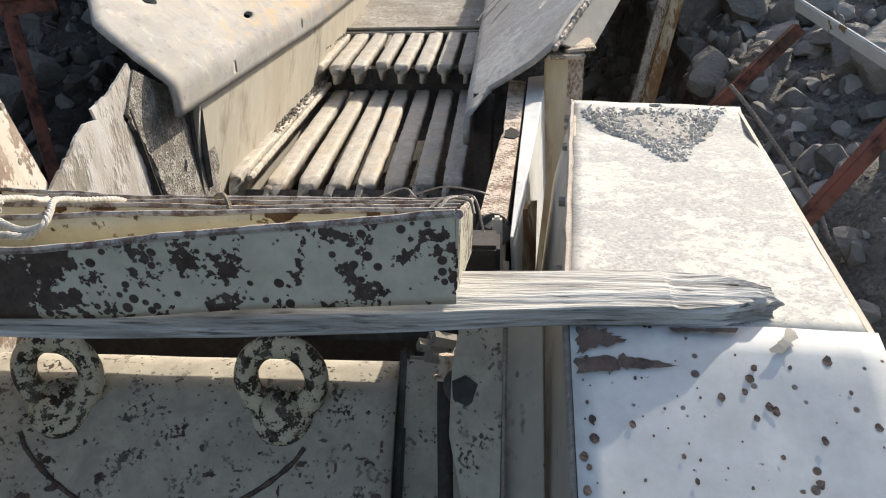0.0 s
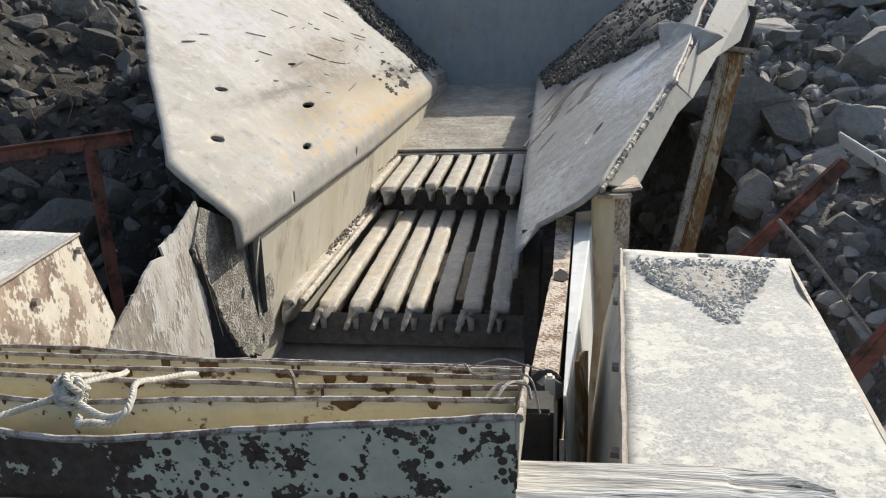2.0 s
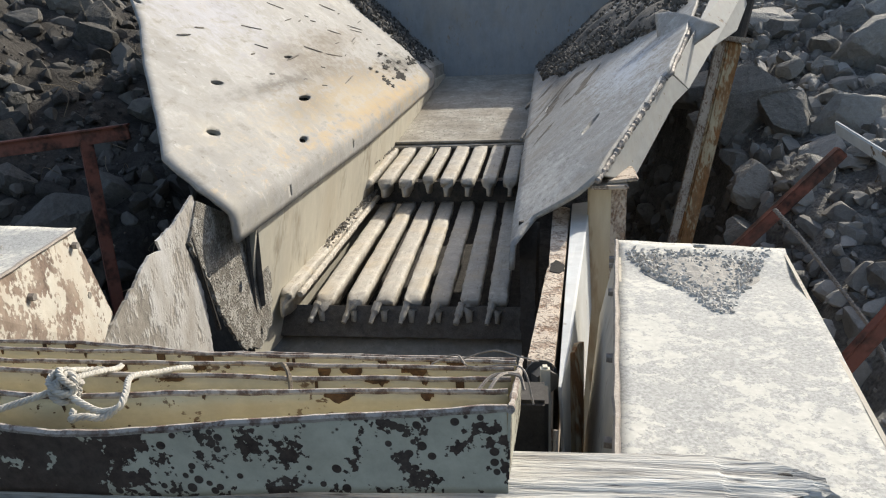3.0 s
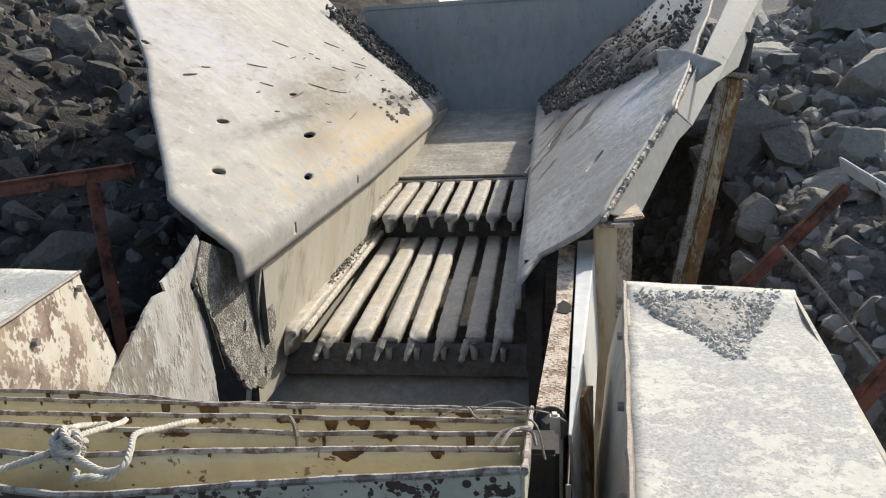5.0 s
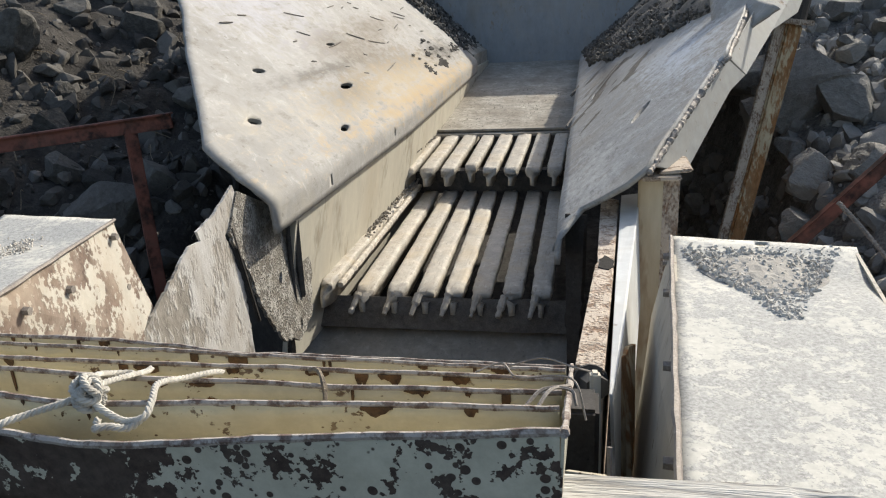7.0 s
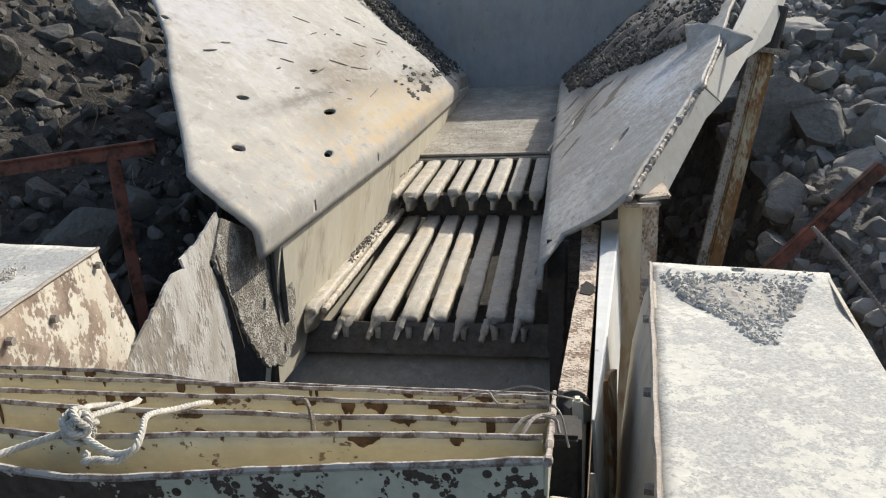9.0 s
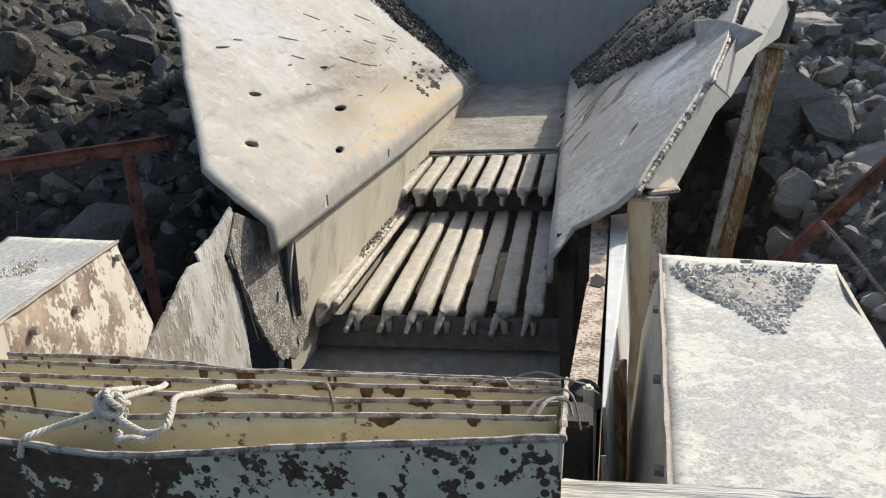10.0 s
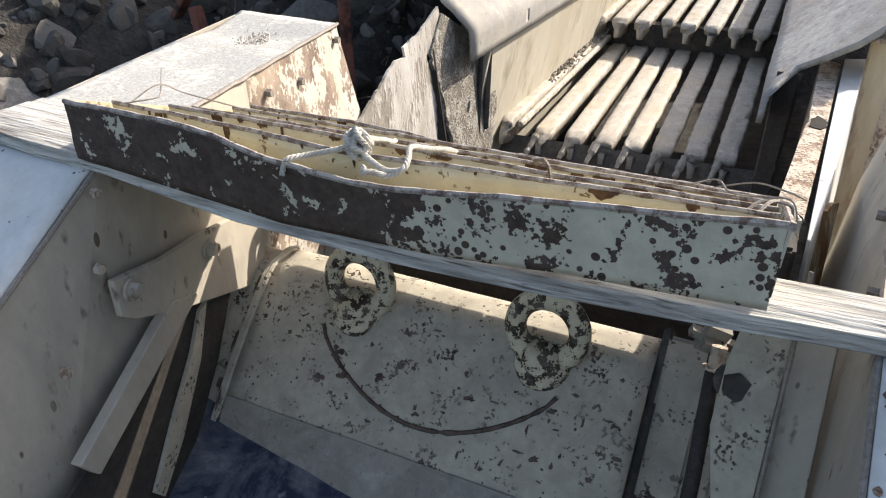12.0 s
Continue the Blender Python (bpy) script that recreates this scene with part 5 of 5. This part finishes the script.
def lifting_eye(x):
    eye = thing("lifting_eye", "thick steel lifting eye with chipped cream paint on a round boss", "lifting eye", "lifting eyes on the jaw housing")
    base, up = on_drum(0.31)
    base.x = x
    lean = Vector((0, 0.12, 0.99)).normalized()
    across = Vector((1, 0.0, 0)).normalized()
    n = across.cross(lean)
    centre = Vector((x, 0.845, 2.370))
    bm = bmesh.new()
    R, r, nu, nv = 0.0575, 0.0195, 40, 14
    rings = []
    for i in range(nu):
        t = 2 * math.pi * i / nu
        c = centre + (across * math.cos(t) + lean * math.sin(t)) * R
        o = across * math.cos(t) + lean * math.sin(t)
        rr2 = r * (1.12 if math.sin(t) < -0.5 else 1.0)
        rings.append([bm.verts.new(c + (o * math.cos(q) + n * math.sin(q)) * rr2) for q in (2 * math.pi * j / nv for j in range(nv))])
    for i in range(nu):
        p, q = rings[i], rings[(i + 1) % nu]
        for j in range(nv):
            bm.faces.new((p[j], p[(j + 1) % nv], q[(j + 1) % nv], q[j]))
    part("ring", bm, EYE_PAINT, eye, smooth=True)
    bm = bmesh.new()
    bmesh.ops.create_cone(bm, cap_ends=True, segments=32, radius1=0.053, radius2=0.043, depth=0.045)
    bmesh.ops.bevel(bm, geom=[e for e in bm.edges if all(v.co.z > 0 for v in e.verts)], offset=0.012, segments=3, affect="EDGES")
    bmesh.ops.transform(bm, matrix=Matrix.Translation(Vector((x, 0.826, 2.315))) @ up.to_track_quat("Z", "Y").to_matrix().to_4x4(), verts=bm.verts)
    part("boss", bm, EYE_PAINT, eye, smooth=True)


lifting_eye(-0.600)
lifting_eye(-0.226)

apron = thing("apron_plate", "dark navy steel plate dusted grey under the housing", "steel plate")
part("plate", sheet(lambda u, v: (-0.96 + 0.72 * u, 0.72 - 0.50 * v - 0.12 * u, 2.13 - 0.20 * v - 0.10 * u + 0.004 * noise.noise((u * 4, v * 4, 1))), 10, 10, 0.02), APRON, apron)
part("edge_seam", beam((-0.93, 0.69, 2.128), (-0.3, 0.585, 2.038), 0.01, 0.01), DARK_STEEL, apron)

# ---- frame members beside the housing ----
frame_r = thing("crusher_side_frame", "grey-cream steel frame plates with bolts and weld seams", "machine frame")
part("channel", beam((0.005, 0.93, 2.36), (-0.005, 0.55, 1.85), 0.075, 0.05, 0, 0.006), BODY, frame_r, "paint-flaked channel")
part("channel", beam((0.062, 0.90, 2.40), (0.07, 0.55, 1.85), 0.03, 0.05, 0, 0.006), BODY, frame_r)
part("channel", beam((-0.035, 0.95, 2.36), (-0.045, 0.55, 1.85), 0.016, 0.07, 0, 0.004), DARK_STEEL, frame_r)
part("frame_plate", slab([(0.128, 0.72, 2.60), (0.172, 0.70, 2.60), (0.188, 0.40, 1.95), (0.105, 0.42, 1.95)], 0.012, 0.002, (0, -1, 0)), HOOD_SIDE, frame_r, "plain grey frame upright")
part("gusset", slab([(0.075, 0.735, 2.595), (0.126, 0.722, 2.60), (0.122, 0.60, 2.38), (0.112, 0.56, 2.24), (0.078, 0.60, 2.33), (0.055, 0.66, 2.42), (0.058, 0.70, 2.50)], 0.012, 0.002, (0, -1, 0)), BODY, frame_r, "rusted gusset plate")
bm = bmesh.new()
tube(bm, [(0.127 + 0.001 * noise.noise((k, 1, 1)), 0.715 - 0.0115 * k, 2.645 - 0.0265 * k) for k in range(24)], [0.0035 + 0.0015 * noise.noise((k * 1.1, 5, 5)) for k in range(24)], 6)
part("weld_seam", bm, WELD, frame_r)
part("bolt", bolt_mesh((0.075, 0.70, 2.47), (0.1, -1, 0.35), 0.02, 0.026), DARK_STEEL, frame_r, "dark hexagon bolt")
# mostly hidden beam, placed to shade the housing below its sunlit strip
part("cross_beam", beam((-0.30, 0.935, 2.492), (0.12, 0.935, 2.492), 0.07, 0.174, 0, 0.006), BLACK, frame_r, "black cross beam under the tray, placed to shade the housing")
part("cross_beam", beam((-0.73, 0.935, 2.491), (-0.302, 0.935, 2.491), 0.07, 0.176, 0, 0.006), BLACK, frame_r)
# black sheet in place of the unlit void behind the housing
part("dark_void_plate", slab([(-0.95, 1.30, 2.30), (0.12, 1.30, 2.30), (0.12, 1.30, 1.6), (-0.95, 1.30, 1.6)], 0.02, 0.003, (0, -1, 0)), BLACK, frame_r)
bm = bmesh.new()
tube(bm, curve([(0.045, 0.82, 2.46), (0.045, 0.74, 2.43), (0.05, 0.64, 2.30), (0.05, 0.56, 2.10), (0.05, 0.5, 1.9)], 6), 0.011, 10)
part("pipe_union", bolt_mesh((0.047, 0.745, 2.448), (0, 0.4, 1), 0.013, 0.03), RUSTY, frame_r, "rusty hose union")
part("lump", box((0.07, 0.05, 0.05), pose(0.035, 0.80, 2.462, 10, 20, 15), 0.018), DUST_STEEL, frame_r, "dust caked clamp")
part("bolt", bolt_mesh((0.150, 0.50, 2.17), (0, -1, 0.3), 0.012, 0.01), DARK_STEEL, frame_r)
hose = tagged(mesh_object("hose", bm, BLACK, smooth=True), "thin black rubber hose beside the frame", "hose")

frame_l = thing("crusher_side_frame", "grey steel bracket and flange with bolts beside the guard", "machine frame")
def on_panel(y, z, off=0.03):
    return (-0.835 - 0.183 * (y - 0.53) + off, y, z)


bracket = part("bracket", slab([on_panel(y, z) for y, z in ((0.475, 2.526), (0.589, 2.50), (0.713, 2.487), (0.842, 2.462), (0.93, 2.43), (0.935, 2.38), (0.86, 2.29), (0.74, 2.335), (0.60, 2.39), (0.50, 2.44), (0.474, 2.462))], 0.012, 0.002, (1, 0, 0)), HOOD_SIDE, frame_l, "tapered bolted bracket")
for y, z in ((0.505, 2.493), (0.713, 2.452)):
    part("bolt", bolt_mesh(on_panel(y, z, 0.031), (1, 0.18, 0), 0.014, 0.014), HOOD_SIDE, bracket)
part("flange", slab([on_panel(y, z, 0.034) for y, z in ((0.661, 2.39), (0.349, 2.256), (0.321, 2.302), (0.589, 2.419))], 0.02, 0.003, (1, 0, 0)), HOOD_SIDE, frame_l, "grey flange along the lower edge of the side sheet")
# the dark gap beside the housing is a black slab on the side sheet
part("shadow_gap_plate", slab([on_panel(y, z, 0.012) for y, z in ((0.66, 2.385), (0.80, 2.34), (0.70, 2.20), (0.50, 2.0), (0.20, 1.95), (0.22, 2.23), (0.349, 2.262))], 0.008, 0, (1, 0, 0)), BLACK, frame_l, "black slab standing for the shaded gap below the flange")
part("inner_ring", slab([on_panel(y, z, 0.022) for y, z in ((0.665, 2.345), (0.69, 2.35), (0.64, 2.25), (0.55, 2.14), (0.47, 2.07), (0.45, 2.10), (0.54, 2.20), (0.62, 2.28))], 0.008, 0.001, (1, 0, 0)), BODY, frame_l, "cream inner ring with peeled paint")
part("cap_plate", slab([(-0.90, 1.10, 2.435), (-0.76, 1.16, 2.43), (-0.76, 0.96, 2.41), (-0.90, 0.92, 2.42)], 0.012, 0.003, (0, 0, 1)), LIGHT_PAINT, frame_l, "sunlit pale cap plate")
part("bolt", bolt_mesh((-0.84, 0.99, 2.422), (0, 0, 1), 0.02, 0.02), WELD, frame_l)
bm = bmesh.new()
tube(bm, curve([(-0.85, 0.93, 2.42), (-0.82, 0.93, 2.435), (-0.79, 0.95, 2.43), (-0.77, 0.97, 2.425)], 5), 0.014, 8, 0.15)
part("pipe_stub", bm, WELD, frame_l)

# ---- right cheek of the crusher mouth ----
cheek = thing("crusher_cheek", "stack of rusted, white and cream cheek plates with a torn edge", "machine frame")
out = jagged([(0.083, 1.10, 2.55), (0.131, 1.08, 2.55), (0.160, 1.52, 2.552), (0.200, 2.18, 2.56), (0.147, 2.22, 2.56), (0.128, 1.68, 2.555)], (3, 4, 5), 0.006, 0.03, 4)
part("torn_liner", slab(out, 0.45, 0.002, (0, 0, 1)), RUSTY, cheek, "thick scaled liner with torn edge")
part("white_plate", slab([(0.1365, 1.0, 2.553), (0.142, 0.995, 2.553), (0.169, 1.218, 2.556), (0.265, 2.22, 2.572), (0.207, 2.2, 2.57), (0.166, 1.52, 2.558)], 0.30, 0.002, (0, 0, 1)), LIGHT_PAINT, cheek, "white painted strip plate")
part("torn_curtain", slab(jagged([(0.040, 2.02, 2.56), (0.095, 2.0, 2.56), (0.088, 1.98, 2.25), (0.075, 1.97, 2.0), (0.052, 1.98, 1.85), (0.045, 2.0, 2.2)], (1, 2, 3, 4, 5), 0.008, 0.02, 6), 0.02, 0, (0, -1, 0)), BLACK, cheek, "ragged black edge of torn lining")
# no hole is cut: a flat black patch gives its inner shade
part("torn_pocket", slab(jagged([(0.128, 1.575, 2.5565), (0.152, 1.56, 2.5565), (0.164, 1.585, 2.5565), (0.162, 1.63, 2.5565), (0.145, 1.66, 2.5565), (0.131, 1.63, 2.5565)], range(6), 0.004, 0.012, 3), 0.004, 0, (0, 0, 1)), DEEP_BLACK, cheek, "flat black patch as the shaded torn hole in the liner")
part("nut", bolt_mesh((0.108, 1.075, 2.53), (0.3, -1, 0.3), 0.022, 0.04), DARK_STEEL, cheek, "large dark nut")
part("brace", beam((0.115, 1.02, 2.58), (0.12, 0.92, 2.2), 0.016, 0.03), WALL_STEEL, cheek)
part("brace", slab(jagged([(0.15, 1.15, 2.54), (0.185, 1.25, 2.52), (0.18, 1.10, 2.30), (0.165, 1.02, 2.12), (0.15, 1.02, 2.12)], (0, 1, 2), 0.006, 0.03, 2), 0.01, 0.001, (-1, 0, 0)), RUST_POST, cheek, "ragged cream brace")
post = thing("steel_post", "cream painted steel post with rust running down", "steel post")
part("web", beam((0.300, 2.08, 1.3), (0.302, 2.08, 2.655), 0.05, 0.08), CREAM_POST, post)
part("flange", beam((0.334, 2.06, 1.3), (0.337, 2.06, 2.66), 0.012, 0.05), RUSTY, post)
part("flange", beam((0.270, 2.06, 1.3), (0.272, 2.06, 2.655), 0.012, 0.05), CREAM_POST, post)
part("cap", box((0.11, 0.12, 0.012), pose(0.305, 2.06, 2.668, 4, 0, 0)), RUSTY, post)
part("cap", box((0.09, 0.14, 0.010), pose(0.345, 2.09, 2.685, 4, -6, 0)), RUSTY, post)

# ---- torn plates beside the left guard ----
torn = thing("torn_plate", "scraped steel sheet torn to a jagged point", "torn plate")
X1 = -0.966
out = jagged([(X1, y, z) for y, z in ((1.30, 2.36), (1.672, 2.562), (1.735, 2.558), (1.722, 2.59), (1.832, 2.613), (1.957, 2.667), (1.978, 2.607), (1.872, 2.533), (1.942, 2.355), (1.95, 2.103), (1.95, 1.9), (1.2, 1.9), (1.2, 2.28))], (0, 2, 3, 4, 7, 8), 0.004, 0.014, 9)
part("sheet", slab(out, 0.008, 0, (1, 0, 0)), TORN, torn)
torn2 = thing("torn_plate", "crumpled scaly steel flap with holes hanging under the hopper", "torn plate")
X2 = -0.95
out = jagged([(X2 - 0.03 * (z - 2.3), y, z) for y, z in ((1.885, 2.536), (1.97, 2.646), (2.237, 2.52), (2.376, 2.42), (2.451, 2.224), (2.399, 2.055), (2.264, 2.0), (2.126, 2.068), (2.029, 2.219), (1.968, 2.374))], (3, 4, 5, 6, 7, 8, 9), 0.012, 0.02, 12)
o = part("sheet", slab(out, 0.012, 0, (1, 0, 0)), SCALY, torn2)
punch(o, [((X2, 2.176, 2.283), (1, 0, 0), 0.022, 0.013, (0, 0.6, 1)), ((X2, 2.29, 2.06), (1, 0, 0), 0.018, 0.010, (0, 0.2, 1))])
part("dark_edge", beam((X2 - 0.012, 1.90, 2.55), (X2 - 0.004, 1.985, 2.2), 0.014, 0.014), BLACK, torn2)
part("bar", beam((-0.925, 2.30, 2.47), (-0.945, 2.33, 2.15), 0.022, 0.02), DARK_STEEL, torn2)
part("bar", beam((-0.935, 2.25, 2.47), (-0.955, 2.28, 2.12), 0.014, 0.02), DARK_STEEL, torn2)
# black sheet put in for the shade under the hopper plate
part("shade_backing", slab([(-1.02, 2.30, 2.56), (-0.96, 2.26, 2.50), (-1.0, 2.28, 1.8), (-1.4, 2.5, 1.8), (-1.4, 2.5, 2.2)], 0.02, 0, (0, -1, 0)), BLACK, torn2)

# ---- railings, posts and cable among the rubble ----
rail = thing("steel_railing", "red oxide painted angle steel railing, bent at its end", "railing")
part("top_rail", beam((-1.616, 2.734, 2.767), (-2.430, 2.602, 2.690), 0.012, 0.06, 0, 0.002), RED_OXIDE, rail)
part("top_rail", beam((-1.616, 2.734, 2.798), (-2.430, 2.602, 2.721), 0.05, 0.008, 0, 0.002), RED_OXIDE, rail)
part("bent_end", beam((-2.430, 2.602, 2.712), (-2.722, 2.600, 2.383), 0.07, 0.03, 0, 0.004), RED_OXIDE, rail)
part("stub", beam((-2.608, 2.620, 2.437), (-2.567, 2.620, 2.170), 0.06, 0.05, 0, 0.004), RED_OXIDE, rail)
part("upright", beam((-1.814, 2.723, 2.745), (-1.748, 2.646, 1.117), 0.05, 0.06, 0, 0.004), RED_OXIDE, rail, "dark red upright")
part("knee_rail", beam((-1.814, 2.701, 2.250), (-2.045, 2.866, 2.107), 0.03, 0.04), DARK_STEEL, rail)
col = thing("rusted_column", "slender rusted column with remains of cream paint", "steel column")
part("shaft", beam((0.754, 3.55, 1.65), (1.021, 3.672, 3.009), 0.072, 0.09, 0, 0.008), RUST_POST, col)
part("shaft_flange", beam((0.722, 3.52, 1.65), (0.990, 3.64, 3.009), 0.014, 0.11, 0, 0.002), RUSTY, col)
part("cap", box((0.156, 0.156, 0.024), pose(1.026, 3.672, 3.021, 0, 8, 0)), RUSTY, col)
bm = bmesh.new()
tube(bm, [(1.024, 3.672, 3.021), (1.042, 3.684, 3.117), (1.06, 3.696, 3.213)], 0.06, 14)
part("head", bm, BLACK, col, "dark pipe head")
rail2 = thing("steel_railing", "red oxide painted diagonal bar with a pale flat bar", "railing")
part("leg", beam((0.72, 2.6, 2.16), (1.165, 2.6, 2.655), 0.04, 0.045), RED_OXIDE, rail2)
part("flat_bar", beam((1.145, 2.62, 2.735), (1.262, 1.88, 2.585), 0.012, 0.055, 20), LIGHT_PAINT, rail2, "pale flat bar")
part("leg", beam((0.70, 1.9, 1.74), (1.25, 1.9, 2.60), 0.04, 0.045), RED_OXIDE, rail2)
cable = thing("steel_cable", "thin twisted steel cable hanging down", "cable")
part("strand", laid_rope([(0.862, 2.3, 2.52), (0.95, 2.27, 2.42), (1.06, 2.23, 2.28), (1.165, 2.2, 2.14), (1.22, 2.18, 2.03)], 0.0075, 14), WELD, cable)

# ---- rubble ----
rock_shapes, dark_shapes = [], []
rnd = random.Random(61)
for k in range(14):
    bm = chipped_stone(rnd, 4, rnd.randint(13, 20), 0.045)
    me = bpy.data.meshes.new("boulder")
    bm.to_mesh(me)
    bm.free()
    me.materials.append(ROCK)
    rock_shapes.append(me)
    dark = me.copy()
    dark.materials[0] = DARK_ROCK
    dark_shapes.append(dark)


def boulder(x, y, size, group, label, sink=0.3):
    ob = new("boulder", rnd.choice(rock_shapes if x > 0 else dark_shapes))
    sx, sy, sz = size * rnd.uniform(0.85, 1.2), size * rnd.uniform(0.7, 1.05), size * rnd.uniform(0.6, 0.9)
    ob.matrix_world = Matrix.LocRotScale((x, y, ground_height(x, y) + sz * (0.6 - sink)), Euler((rnd.uniform(-0.6, 0.6), rnd.uniform(-0.6, 0.6), rnd.uniform(0, 6.3))), Vector((sx, sy, sz)))
    return tagged(ob, label, "rock", group)


RIGHT_LABEL, LEFT_LABEL = "angular grey lump of broken concrete in the heap", "grey broken stone lying on dark soil"
for x, y, size in ((1.12, 4.25, 0.22), (1.5, 4.9, 0.38), (0.95, 3.7, 0.16), (1.9, 4.4, 0.26), (2.3, 5.2, 0.36), (1.55, 3.9, 0.18), (2.6, 6.6, 0.45), (1.9, 6.4, 0.4), (3.2, 7.0, 0.4), (1.35, 5.9, 0.3), (2.9, 5.6, 0.3), (1.85, 3.6, 0.2), (2.35, 4.2, 0.24), (1.3, 3.3, 0.15)):
    boulder(x, y, size, "rubble heap rocks", RIGHT_LABEL)
taken = []


def scatter(n, x0, x1, y0, y1, low, high, group, label, power=2.0):
    tries = 0
    while n and tries < 6000:
        tries += 1
        x, y = rnd.uniform(x0, x1), rnd.uniform(y0, y1)
        size = low + (high - low) * rnd.random() ** power
        if all((x - a) ** 2 + (y - b) ** 2 > (0.50 * (size + c)) ** 2 for a, b, c in taken):
            taken.append((x, y, size))
            boulder(x, y, size, group, label)
            n -= 1


scatter(165, 0.95, 3.8, 2.2, 8.0, 0.08, 0.30, "rubble heap rocks", RIGHT_LABEL, 1.6)
scatter(20, 0.9, 2.6, 0.2, 2.4, 0.05, 0.14, "rubble heap rocks", RIGHT_LABEL)
scatter(35, 1.5, 6.0, 6.5, 10.5, 0.12, 0.40, "rubble heap rocks", RIGHT_LABEL)
scatter(130, -5.0, -1.75, 2.4, 8.0, 0.05, 0.26, "stones on the soil bank", LEFT_LABEL, 2.2)
scatter(12, -3.6, -1.9, 0.8, 2.6, 0.03, 0.12, "stones on the soil bank", LEFT_LABEL, 2.2)
spots = []
for _ in range(13500):
    x, y = rnd.uniform(0.85, 6.0), rnd.uniform(-1.2, 8.5)
    if rnd.random() > clamp01((y + 1.2) / 1.6) * clamp01((6.0 - x) / 2.0):
        continue
    spots.append(((x, y, ground_height(x, y) + 0.005), 0.012 + 0.12 * rnd.random() ** 3.2))
heap_of("rubble", spots, RUBBLE, 62, "small grey stones filling the gaps of the heap", "rubble", 2)
spots = []
for _ in range(11500):
    x, y = rnd.uniform(-6.5, -1.5), rnd.uniform(-1.0, 8.5)
    if rnd.random() > clamp01((y + 1.0) / 1.6) * clamp01((6.5 + x) / 2.0):
        continue
    spots.append(((x, y, ground_height(x, y) + 0.003), 0.008 + 0.13 * rnd.random() ** 4.0))
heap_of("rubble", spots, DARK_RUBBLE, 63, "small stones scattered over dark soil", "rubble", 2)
bm = bmesh.new()
for k in range(90):
    left = k % 3 != 0
    x, y = (rnd.uniform(-3.8, -1.6), rnd.uniform(2.0, 6.0)) if left else (rnd.uniform(1.0, 3.0), rnd.uniform(2.5, 6.5))
    p = Vector((x, y, ground_height(x, y) + 0.01))
    d = Vector((rnd.uniform(-1, 1), rnd.uniform(-1, 1), rnd.uniform(0.0, 0.9))).normalized() * rnd.uniform(0.04, 0.11)
    bend = Vector((rnd.uniform(-1, 1), rnd.uniform(-1, 1), rnd.uniform(-0.5, 0.5))) * 0.035
    tube(bm, curve([p, p + d + bend, p + 2 * d - bend * 0.3, p + 2.6 * d + bend - Vector((0, 0, 0.05))], 3), 0.0025, 4)
tagged(mesh_object("dry_stalks", bm, TWIG), "thin dry stalks and wires among the rubble", "dry stalks", kind="stuff")
